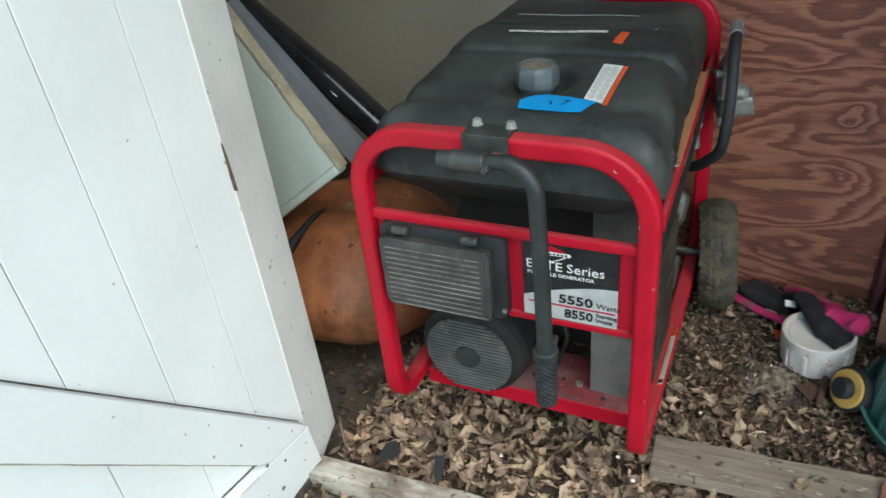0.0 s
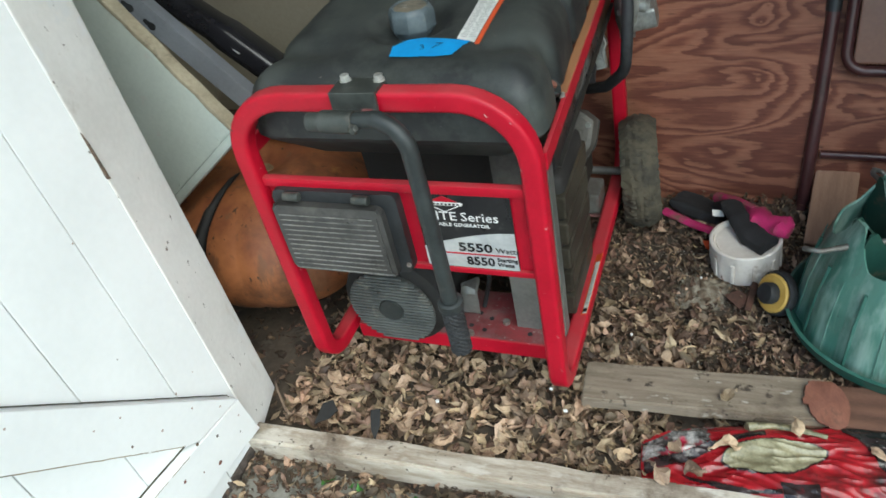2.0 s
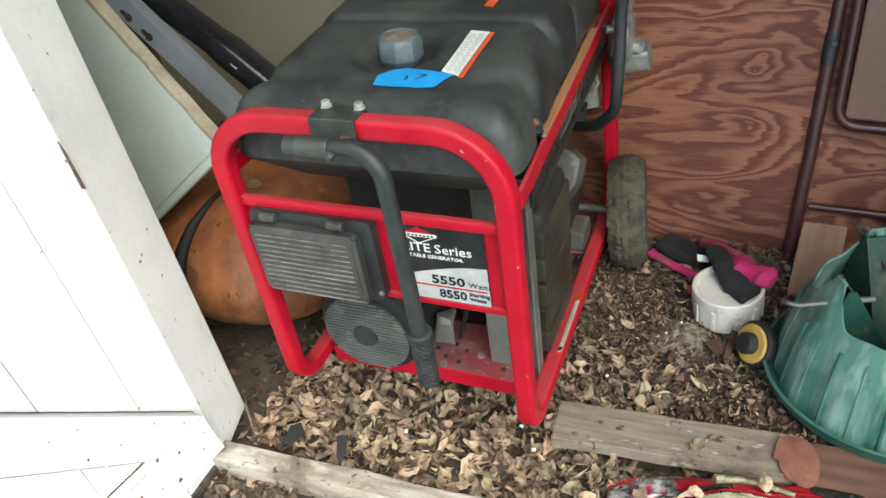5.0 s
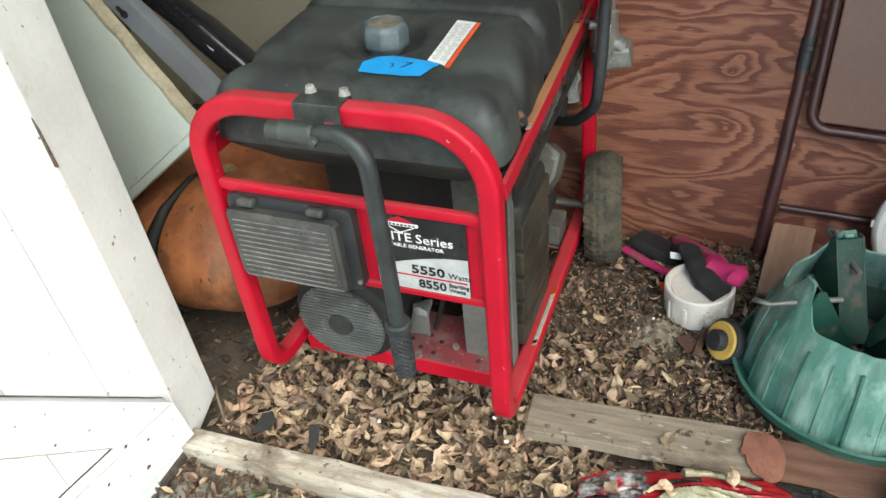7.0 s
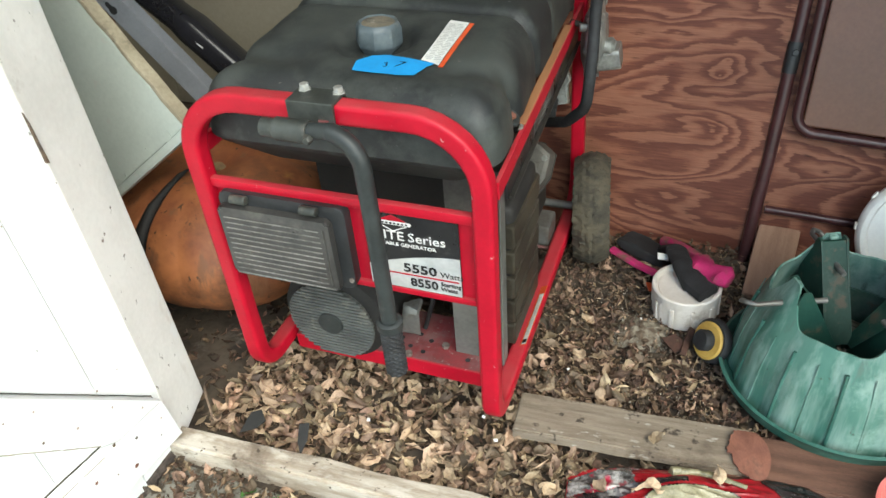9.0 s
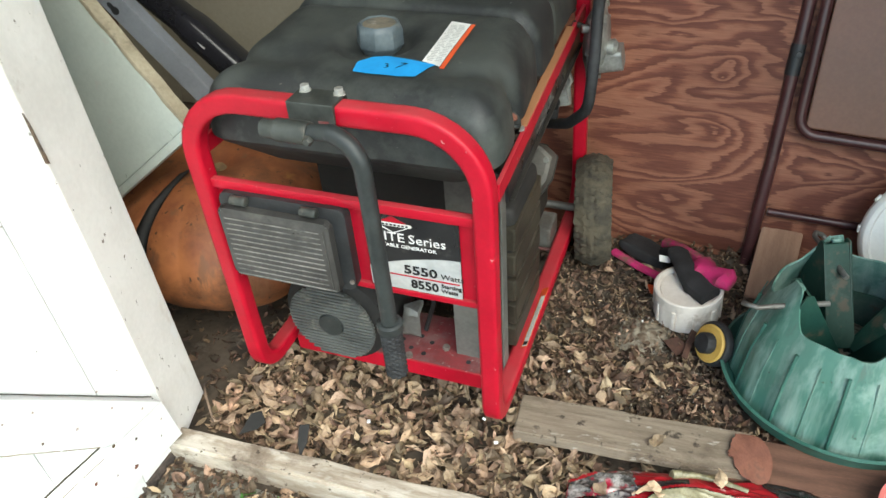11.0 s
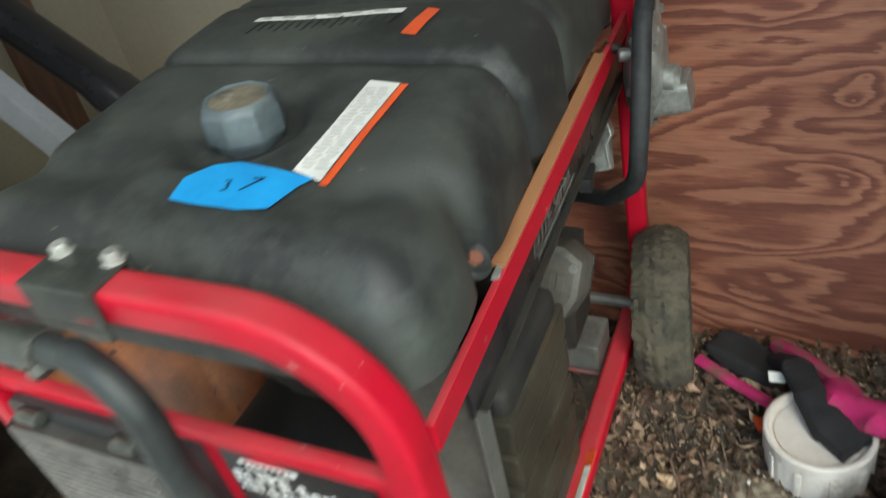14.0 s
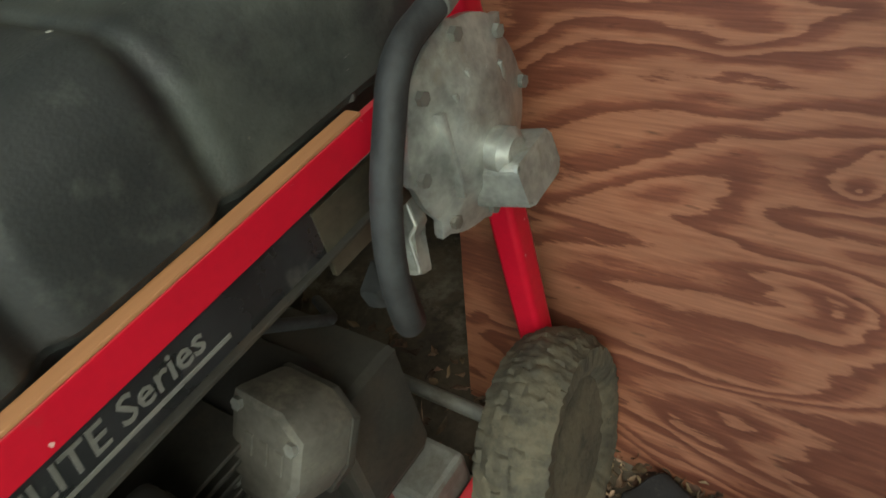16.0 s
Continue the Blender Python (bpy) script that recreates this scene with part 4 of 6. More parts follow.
    on_tank([(0.0755, 0.318), (0.0905, 0.315), (0.0915, 0.366), (0.0785, 0.37)], 0.001, ORANGE_LABEL, "orange_label", "small orange warning label")
    on_tank([(-0.118, 0.456), (-0.118, 0.460), (0.086, 0.466), (0.087, 0.461)], 0.001, GREY_PRINT, "thin_strip", "thin pale print line")
    part("speck", fold(bm_lathe([(0.0016, 0), (0.002, 0.0006), (0.0, 0.001)], 8, pose(0.125, 0.39, top(0.125, 0.39))), 0.001, 300), WHITE_LABEL, tank)

    # tank rails on both sides: a lipped angle with a tan worn top strip and a lettered side
    for sx in (1, -1):
        side = pose(sx * 0.1985, 0.32, 0.0, 0, 0, sx * 1.7)
        rail = part("tank_rail", bm_box((0.006, 0.585, 0.024), side @ pose(0, 0, 0.4985), 0.001), RED, gen, "red tank rail")
        part("rail_strip", bm_box((0.0115, 0.335, 0.0025), side @ pose(-sx * 0.0035, 0.013, 0.512), 0.0006), TAN_STRIP, rail, "tan strip along the rail top")
        if sx > 0:
            part("rail_band", bm_box((0.004, 0.36, 0.036), side @ pose(-0.003, -0.06, 0.468), 0.0008), BLACK_DECAL, rail, "black lettered band")
            part("rail_band", bm_box((0.0045, 0.15, 0.05), side @ pose(-0.003, 0.195, 0.455), 0.0008), MUFFLER, rail, "dusty grey bracket plate")
            part("rail_lip", bm_box((0.008, 0.5, 0.003), side @ pose(0.0005, 0.02, 0.4485), 0.0008), ENGINE, rail, "dusty grey lower lip")
            side_text = side @ pose(-0.0003, -0.092, 0.4655) @ Matrix.Rotation(radians(90), 4, "Z") @ Matrix.Rotation(radians(90), 4, "X")
            lettering("lettering", "ELITE Series", 0.0225, side_text, DARK_PRINT, rail, 0.15, 1.04, 0.0003)
            part("print_bar", bm_box((0.001, 0.12, 0.0025), side @ pose(-0.0006, -0.02, 0.4595)), DARK_PRINT, rail)
            part("weld_spatter", fold(bm_box((0.007, 0.012, 0.002), side @ pose(-0.002, -0.161, 0.511), 0.0008), 0.0025, 260), GALVANISED, rail, "flaked pale end of the strip")
    # moulded loops with rusty bolts where the tank is held to the rails
    for yy, lx, lz in ((0.148, 0.1905, 0.529), (0.572, 0.172, 0.52)):
        at = pose(lx, yy, lz, 0, 38, 0)
        lug = part("tank_lug", bm_lathe([(0.0085, -0.004), (0.0135, -0.003), (0.0142, 0.001), (0.012, 0.004), (0.0085, 0.0025)], 24, at), HANDLE, gen, "scuffed moulded loop on the tank")
        part("bolt", bm_lathe([(0.0085, -0.002), (0.0085, 0.001), (0.0055, 0.0015), (0.0055, 0.006), (0.0, 0.0065)], 6, at), RUST, lug, "rusty bolt")
    part("bolt", bm_rod((0.176, 0.512, 0.512), (0.178, 0.512, 0.521), 0.0045, seg=8, bevel=0.001), STEEL, gen)

    # handle bracket, bolts, pivot sleeve and folded handle
    along = Matrix(((0, 0, 1, 0), (1, 0, 0, 0), (0, 1, 0, 0), (0, 0, 0, 1)))
    cup = [(-0.0185, -0.012), (-0.0185, 0.0172), (0.0185, 0.0172), (0.0185, -0.014), (0.0153, -0.014), (0.0153, 0.0152), (-0.0153, 0.0152), (-0.0153, -0.012)]
    saddle = part("handle_bracket", bm_prism(cup, 0.060, Matrix.Translation((-0.032, f, 0.588)) @ along, 0.0016), PIVOT, gen, "dark saddle bracket over the tube")
    tongue = bm_prism([(-0.032, -0.012), (0.028, -0.012), (0.028, -0.02), (0.012, -0.024), (-0.01, -0.018), (-0.032, -0.0165)], 0.003, facing(0, f - 0.0155, 0.588), 0.0008)
    part("bracket_tongue", tongue, PIVOT, saddle)
    part("red_smear", fold(bm_box((0.014, 0.0008, 0.004), pose(0.014, f - 0.0190, 0.583), 0.0003, 1), 0.0006, 200), RED_DUSTY, saddle)
    for x in (-0.022, 0.022):
        part("bolt", bm_lathe([(0.0078, 0), (0.0078, 0.0014), (0.0058, 0.002), (0.006, 0.0066), (0.005, 0.008), (0.0, 0.0082)], 6, pose(x, f + 0.012, 0.6045)), GALVANISED, saddle, "galvanised bolt head")
    pivot_y = -0.028
    part("pivot_stub", bm_rod((-0.052, pivot_y, 0.582), (-0.02, pivot_y, 0.582), 0.0112, seg=24, bevel=0.002), PIVOT, gen, "dark pivot stub")
    part("pivot_sleeve", bm_rod((-0.034, pivot_y, 0.582), (0.009, pivot_y, 0.582), 0.0136, seg=24, bevel=0.0015), PIVOT, gen, "thick dark pivot sleeve")
    part("pivot_bolt", bm_lathe([(0.0062, 0), (0.0062, 0.006), (0.004, 0.0085), (0.0, 0.0085)], 6, pose(0.012, pivot_y - 0.0085, 0.580, 90)), PIVOT, gen, "rusty pivot bolt")
    bend = rounded([(0.0, pivot_y, 0.583), (0.038, pivot_y - 0.003, 0.588), (0.072, pivot_y - 0.008, 0.574), (0.079, pivot_y - 0.014, 0.42), (0.083, pivot_y - 0.018, 0.25)], [0, 0.022, 0.04, 0.3, 0], 10)
    handle = part("handle", bm_sweep(bend, lambda q: 0.0106 - 0.0014 * max(0.0, 1 - q * 7), 18), HANDLE, gen, "folded black pipe handle")
    knurl = bmesh.new()
    rings = []
    for k in range(43):
        q = k / 42
        c = Vector((0.0815 + 0.0015 * q, pivot_y - 0.0165 - 0.0015 * q, 0.318 - 0.082 * q))
        ring = []
        for s in range(36):
            a = 2 * math.pi * s / 36
            r = (0.0138 + 0.0011 * ((s // 2 + k // 2) % 2)) * (0.8 if k in (0, 42) else 1.0)
            ring.append(knurl.verts.new(c + Vector((r * math.cos(a), r * math.sin(a), 0))))
        rings.append(ring)
    for lo, hi in zip(rings, rings[1:]):
        for s in range(36):
            knurl.faces.new((lo[s], lo[(s + 1) % 36], hi[(s + 1) % 36], hi[s]))
    knurl.faces.new(rings[0])
    knurl.faces.new(rings[-1])
    part("grip", knurl, RUBBER, handle, "knurled rubber grip", smooth=False)
    part("grip_collar", bm_lathe([(0.0135, -0.007), (0.0172, -0.005), (0.0172, 0.005), (0.0135, 0.007)], 24, pose(0.0815, pivot_y - 0.0165, 0.322)), HANDLE, handle)

    # base plate with flange and holes
    base = part("base_plate", bm_box((0.362, 0.11, 0.005), pose(0, 0.155, 0.0955), 0.0015), RED_DUSTY, gen, "dusty red base plate")
    part("base_flange", bm_box((0.362, 0.005, 0.03), pose(0, 0.1, 0.083), 0.0015), RED, gen)
    part("base_plate", bm_box((0.362, 0.06, 0.005), pose(0, 0.47, 0.0955), 0.0015), RED_DUSTY, gen, "dusty red rear cross plate")
    for x, yy in ((0.02, 0.125), (0.045, 0.118), (0.05, 0.145), (0.028, 0.155), (0.11, 0.155), (0.122, 0.12), (0.0, 0.14)):
        part("hole", bm_rod((x, yy, 0.0978), (x, yy, 0.0985), 0.0042, seg=12), BLACK, base)
    for x, yy in ((0.078, 0.138), (0.025, 0.1045)):
        part("bolt", bm_rod((x, yy, 0.098), (x, yy, 0.105), 0.0065, seg=6, bevel=0.001), SCREW, base)
    for x in (-0.1, 0.07):
        part("rubber_foot", bm_lathe([(0.026, -0.012), (0.027, 0.008), (0.02, 0.04), (0.018, 0.072)], 24, pose(x, 0.175, 0.004)), RUBBER, gen, "black rubber foot")
    part("underside_skirt", bm_box((0.33, 0.006, 0.035), pose(0, 0.125, 0.062), 0.002), DARK_ENGINE, gen)

    # alternator end cover
    ax, ay, az = -0.09, 0.086, 0.169
    housing = part("alternator", bm_lathe([(0.07, 0), (0.088, -0.006), (0.092, -0.02), (0.092, -0.14), (0.07, -0.17)], 48, pose(ax, ay, az, 90)), DARK_ENGINE, gen, "dark round alternator housing")
    disc = part("alternator_grille", bm_lathe([(0.069, 0), (0.069, 0.007), (0.0, 0.007)], 60, pose(ax, ay, az, 90)), GRILLE, gen, "grey slotted round grille")
    for k in range(-11, 12):
        h = k * 0.0067
        half = math.sqrt(max(0.0745 ** 2 - h * h, 0))
        if half > 0.012:
            part("slat", bm_box((2 * half, 0.0065, 0.0042), pose(ax, ay - 0.0085, az + h), 0.0009, 1), GRILLE, disc)
    part("hub", bm_lathe([(0.0215, 0), (0.0205, 0.004), (0.0, 0.0045)], 36, pose(ax, ay - 0.0115, az, 90)), HANDLE, disc, "round hub disc")

    # engine block, heat shield, muffler, valve cover, filter, carburettor, fuel valve
    part("engine_block", fold(bm_box((0.2, 0.2, 0.22), pose(0.03, 0.34, 0.21), 0.02, 3), 0.008, 30), DARK_ENGINE, gen, "dark finned engine block")
    for k in range(8):
        part("cooling_fin", bm_box((0.15, 0.13, 0.004), pose(0.06, 0.3, 0.25 + k * 0.011), 0.001, 1), ENGINE, gen)
    part("blower_housing", bm_prism(round_rect(0.24, 0.2, 0.05), 0.07, facing(-0.02, 0.27, 0.36), 0.012), DARK_ENGINE, gen, "black blower housing")
    shield = part("heat_shield", bm_box((0.085, 0.003, 0.36), pose(0.14, 0.135, 0.275), 0.001), STEEL, gen, "dull grey sheet heat shield")
    part("shield_flange", bm_box((0.003, 0.022, 0.36), pose(0.1835, 0.125, 0.275), 0.001), STEEL, shield)
    # core box is darker than its ribs, putting shade into the grooves
    muffler = part("muffler", bm_box((0.05, 0.14, 0.26), pose(0.166, 0.222, 0.255), 0.014, 3), DARK_ENGINE, gen, "sooty ribbed muffler box, core darkened to shade its grooves")
    for k in range(5):
        part("rib", bm_box((0.058, 0.15, 0.040), pose(0.166, 0.221, 0.148 + k * 0.0475), 0.004, 2), MUFFLER, muffler)
    hexagon = [(-0.031, -0.044), (0.026, -0.04), (0.039, -0.01), (0.039, 0.03), (0.016, 0.043), (-0.034, 0.039)]
    cover2 = part("valve_cover", bm_prism(hexagon, 0.05, Matrix.Translation((0.155, 0.395, 0.305)) @ Matrix.Rotation(radians(62), 4, "X") @ Matrix.Rotation(radians(-6), 4, "Z"), 0.008), VALVE, gen, "dusty grey cast valve cover")
    part("cover_flange", bm_prism([(q * 1.02, s * 1.02) for q, s in hexagon], 0.008, Matrix.Translation((0.154, 0.398, 0.3)) @ Matrix.Rotation(radians(62), 4, "X") @ Matrix.Rotation(radians(-6), 4, "Z"), 0.002), ENGINE, cover2)
    on_cover = Matrix.Translation((0.155, 0.395, 0.305)) @ Matrix.Rotation(radians(62), 4, "X") @ Matrix.Rotation(radians(-6), 4, "Z")
    for k in range(3):
        part("raised_mark", bm_box((0.009, 0.018, 0.0016), on_cover @ pose(-0.012 + 0.015 * k, 0.004, 0.0505), 0.0006, 1), VALVE, cover2)
    for x, yy in ((-0.024, 0.03), (-0.022, -0.034), (0.03, 0.022), (0.022, -0.03)):
        part("bolt", bm_lathe([(0.0052, 0), (0.0052, 0.004), (0.0, 0.0045)], 6, on_cover @ pose(x, yy, 0.0495)), STEEL, cover2)
    part("cylinder_head", fold(bm_box((0.13, 0.09, 0.13), pose(0.1, 0.44, 0.24), 0.01), 0.006, 40), ENGINE, gen)
    part("air_box", bm_box((0.05, 0.06, 0.045), pose(0.155, 0.47, 0.122), 0.006), STEEL, gen, "grey box by the rear rail")
    bracket = part("fuel_valve", bm_prism([(-0.016, -0.04), (0.014, -0.04), (0.012, -0.01), (0.022, 0.0), (0.016, 0.035), (-0.014, 0.04)], 0.012, Matrix.Translation((0.172, 0.53, 0.40)) @ Matrix.Rotation(radians(75), 4, "X") @ Matrix.Rotation(radians(12), 4, "Z"), 0.003), ALU, gen, "cast carburettor bracket")
    lever_m = Matrix.Translation((0.172, 0.53, 0.40)) @ Matrix.Rotation(radians(75), 4, "X") @ Matrix.Rotation(radians(12), 4, "Z")
    lip = rounded([(-0.014, -0.038, 0.0125), (0.012, -0.038, 0.0125), (0.0105, -0.01, 0.0125), (0.02, 0.0, 0.0125), (0.0145, 0.033, 0.0125), (-0.0125, 0.038, 0.0125)], 0.004, 3, True)
    part("rim", bm_sweep([lever_m @ p for p in lip], 0.0017, 8, closed=True), GALVANISED, bracket)
    for yy in (-0.022, 0.008, 0.022):
        part("rib", bm_box((0.016, 0.0022, 0.002), lever_m @ pose(-0.001, yy, 0.0128), 0.0006, 1), GALVANISED, bracket)
    part("choke_clip", fold(bm_box((0.018, 0.03, 0.026), pose(0.168, 0.49, 0.368, 20, 0, 10), 0.005), 0.004, 60), BLACK, gen, "black choke clip")
    part("fuel_line", bm_sweep(rounded([(0.1, 0.3, 0.42), (0.14, 0.4, 0.4), (0.12, 0.47, 0.33), (0.06, 0.5, 0.3)], [0, 0.03, 0.03, 0], 5), 0.005, 10), RUBBER, gen)
    part("wire", bm_sweep(rounded([(0.03, 0.17, 0.1), (0.05, 0.17, 0.17), (0.02, 0.2, 0.24), (0.0, 0.24, 0.2)], [0, 0.02, 0.03, 0], 5), 0.004, 8), BLACK, gen)
    part("oil_drain", fold(bm_box((0.03, 0.026, 0.06), pose(0.022, 0.135, 0.152, 0, 12, 20), 0.007, 3), 0.010, 50), STEEL, gen, "small grey metal fitting")
    tag = pose(w + 0.0066, 0.235, 0.1157, 0, -28, 0)
    label2 = part("rail_label", bm_box((0.0133, 0.15, 0.0006), tag, 0.0002, 1), ORANGE_LABEL, gen, "long white and orange label on the bottom rail")
    part("label_field", bm_box((0.0082, 0.125, 0.0004), tag @ pose(0.0012, -0.01, 0.0005)), WHITE_LABEL, label2)
    part("label_mark", bm_box((0.0072, 0.008, 0.0003), tag @ pose(0.0012, -0.066, 0.0009)), BLACK_DECAL, label2)
    for k in range(4):
        part("print_bar", bm_box((0.0005, 0.096, 0.0003), tag @ pose(-0.0016 + 0.0016 * k, -0.004, 0.0009)), GREY_PRINT, label2)

    # wheels at the rear
    for sx in (1, -1):
        wheel = part("wheel", bm_lathe([(0.02, -0.014), (0.068, -0.016), (0.07, -0.011), (0.07, 0.011), (0.068, 0.016), (0.02, 0.014)], 40, pose(sx * 0.24, 0.555, 0.124, 0, 87 if sx > 0 else 93, 9 * sx)), BLACK, gen, "black wheel with dirt-caked tyre")
        axis = pose(sx * 0.24, 0.555, 0.124, 0, 87 if sx > 0 else 93, 9 * sx)
        crown = [-0.034 + 0.068 * k / 15 for k in range(16)]
        tyre_profile = [(0.068, -0.026), (0.08, -0.033)] + [(0.1085 - 11.5 * h * h, h) for h in crown] + [(0.08, 0.033), (0.068, 0.026)]

        def tread(a, i):
            """Staggered low blocks, three rings to a row."""
            if not 2 <= i <= 17 or (i - 2) % 3 == 2:
                return 1.0
            cell = (a / (2 * math.pi) * 44 + 0.5 * ((i - 2) // 3 % 2)) % 1.0
            return 1.018 if 0.16 < cell < 0.84 else 1.0

        part("tyre", fold(bm_lathe(tyre_profile, 264, axis, tread), 0.0026, 140), TYRE, wheel, "knobbly tyre caked with dirt")
        part("hub_bolt", bm_rod((sx * 0.254, 0.555, 0.122), (sx * 0.264, 0.555, 0.122), 0.009, seg=6), SCREW, wheel)
    part("axle", bm_rod((-0.238, 0.555, 0.122), (0.238, 0.555, 0.122), 0.008, seg=12), STEEL, gen)

    # rear handle clamp seen over the tank
    sheet = bm_box((0.1, 0.036, 0.03), pose(-0.068, 0.616, 0.613, -8, 0, 0), 0.005)
    bmesh.ops.subdivide_edges(sheet, edges=sheet.edges[:], cuts=3, use_grid_fill=True)
    clamp = part("rear_bracket", fold(sheet, 0.005, 70), ALU, gen, "crumpled bright metal clamp")
    part("nut", bm_lathe([(0.008, 0.0), (0.0155, 0.0), (0.0155, 0.016), (0.008, 0.016)], 6, pose(-0.134, 0.604, 0.609, 90, 0, 0)), GALVANISED, clamp, "pale hexagon nut")
    part("bore", bm_rod((-0.134, 0.597, 0.609), (-0.134, 0.602, 0.609), 0.0082, seg=20), DARK_ENGINE, clamp)
    part("red_tab", bm_prism([(-0.03, -0.004), (0.03, -0.006), (0.034, 0.004), (-0.028, 0.005)], 0.004, facing(-0.138, 0.618, 0.634), 0.001), RED, clamp, "faded red tab")

    # gas regulator and hose
    rx, ry, rz = 0.222, 0.56, 0.470
    turn = pose(rx, ry, rz, 0, 90, 0)
    body = [(0.0, -0.016), (0.035, -0.016), (0.052, -0.008), (0.066, -0.003), (0.068, 0.0), (0.068, 0.005), (0.064, 0.007), (0.045, 0.012), (0.036, 0.018), (0.02, 0.022), (0.0, 0.022)]
    lobes = lambda a, i: (1.0 + (0.06 * max(0, math.cos(8 * a)) ** 8 if 3 <= i <= 6 else 0)) * (1.06 if abs(math.cos(a)) > 0.7 else 0.96)
    reg = part("gas_regulator", bm_lathe(body, 64, turn, lobes), ALU, gen, "pale cast gas regulator")
    part("outlet_spout", bm_prism(round_rect(0.034, 0.05, 0.006), 0.052, pose(rx - 0.004, ry + 0.006, rz - 0.040, 0, 80, 4), 0.003), ALU, reg, "square outlet spout")
    part("side_stub", bm_rod((rx - 0.016, ry - 0.05, rz + 0.036), (rx + 0.004, ry - 0.042, rz + 0.034), 0.007, seg=14, bevel=0.002), ALU, reg)
    part("regulator_hub", bm_lathe([(0.016, 0), (0.017, 0.014), (0.011, 0.02), (0, 0.02)], 24, turn @ pose(0.015, 0.0, 0.018)), ALU, reg)
    for k in range(8):
        a = k * math.pi / 4
        part("bolt", bm_lathe([(0.005, -0.006), (0.005, 0.012), (0.0, 0.013)], 6, turn @ pose(0.066 * math.cos(a), 0.06 * math.sin(a), 0)), STEEL, reg)
    for k in range(5):
        part("rib", fold(bm_box((0.008, 0.004, 0.085 - 0.012 * abs(k - 2)), turn @ pose(-0.002, -0.036 + 0.017 * k, 0.014, 0, 90, 0), 0.0015), 0.002, 90, k), ALU, reg)
    hose = rounded([(0.229, 0.566, 0.562), (0.232, 0.505, 0.552), (0.24, 0.446, 0.470), (0.234, 0.447, 0.395), (0.195, 0.485, 0.345), (0.13, 0.54, 0.31)], [0, 0.05, 0.14, 0.05, 0.06, 0], 10)
    part("gas_hose", bm_sweep(hose, 0.0095, 16), RUBBER, gen, "black rubber gas hose")
    part("hose_fitting", bm_rod((0.230, 0.548, 0.5605), (0.226, 0.583, 0.566), 0.0115, seg=16, bevel=0.002), ALU, gen, "bright hose fitting")
    part("regulator_arm", bm_rod((0.188, 0.528, 0.508), (0.205, 0.535, 0.5), 0.005, seg=12), ENGINE, gen)
    return gen


build_generator()


# ---- things behind and beside the generator ----
def build_pumpkin():
    profile = []
    for k in range(33):
        a = math.pi * k / 32
        profile.append((0.235 * math.sin(a) ** 0.8 if 0 < k < 32 else 0.0, 0.150 - 0.150 * math.cos(a) * (1 - 0.1 * math.sin(a))))

    def ribs(a, i):
        deep = abs(math.sin(a * 3.5 + 0.4))
        g = 1.0 - 0.03 * (1 - deep) ** 2
        d = (a - radians(276) + math.pi) % (2 * math.pi) - math.pi
        wide = 0.06 + 0.03 * math.sin(math.pi * i / 32) ** 2
        lobe = 0.035 * math.exp(-((d + 0.32) / 0.16) ** 2)
        return (g + lobe - 0.12 * math.exp(-(d / wide) ** 4)) * (0.98 + 0.02 * math.cos(a * 2))

    bm = bm_lathe(profile, 420, None, ribs)
    for v in bm.verts:
        r = math.hypot(v.co.x, v.co.y)
        if v.co.z > 0.2:
            v.co.z -= 0.04 * math.exp(-(r / 0.05) ** 2)
    fold(bm, 0.005, 11)
    pumpkin = thing("pumpkin", "large dusty orange pumpkin with a deep dark groove", "pumpkin", pose(-0.455, 0.315, 0.0, 0, 0, -20))
    part("body", bm, PUMPKIN, pumpkin)
    # a black strip along the groove stands in for its deep shade
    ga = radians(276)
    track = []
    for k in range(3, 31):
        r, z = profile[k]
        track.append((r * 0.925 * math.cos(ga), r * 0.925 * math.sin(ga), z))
    shade_strip = bm_sweep(track, lambda q: 0.0015 + 0.0125 * math.sin(math.pi * q) ** 0.6, 12, up=(1, 0, 0))
    part("groove", fold(shade_strip, 0.003, 30), DARK_ENGINE, pumpkin, "black strip laid between two lobes as the groove's shade")
    part("stem", bm_sweep([(0, 0, 0.245), (0.002, 0, 0.262), (0.006, 0.002, 0.272)], lambda q: 0.015 - 0.004 * q, 10, 3.0), STEM, pumpkin, "dry stub of stem")


def build_panel():
    r = Vector((-0.338, 0.164, 0.444))
    u, v = Vector((-0.80, 0.0, -0.60)), Vector((-0.60, 0.03, 0.80)).normalized()
    v = (v - u * v.dot(u)).normalized()
    n = u.cross(v).normalized()
    frame_m = Matrix(((u.x, v.x, n.x, r.x), (u.y, v.y, n.y, r.y), (u.z, v.z, n.z, r.z), (0, 0, 0, 1)))
    side = 1 if n.y < 0 else -1
    panel = thing("painted_panel", "pale green-white painted panel with tan edges, standing on its corner", "panel", frame_m)
    part("face", bm_box((0.63, 0.7, 0.02), pose(0.33, 0.36, 0), 0.004), PANEL, panel)
    part("edge", bm_box((0.645, 0.016, 0.028), pose(0.337, 0.002, 0), 0.005), PANEL, panel)
    bm = bm_box((0.008, 0.74, 0.024), pose(0.010, 0.37, 0), 0.002)
    bmesh.ops.subdivide_edges(bm, edges=[e for e in bm.edges if e.calc_length() > 0.3], cuts=24, use_grid_fill=True)
    part("edge", fold(bm, 0.0022, 45), PANEL_EDGE, panel, "tan ragged edge strip")
    for q in (0.06, 0.13, 0.22):
        part("blister", fold(bm_lathe([(0.012, 0), (0.009, 0.003), (0, 0.004)], 12, pose(q, 0.02, side * 0.012)), 0.003, 120), PANEL, panel)


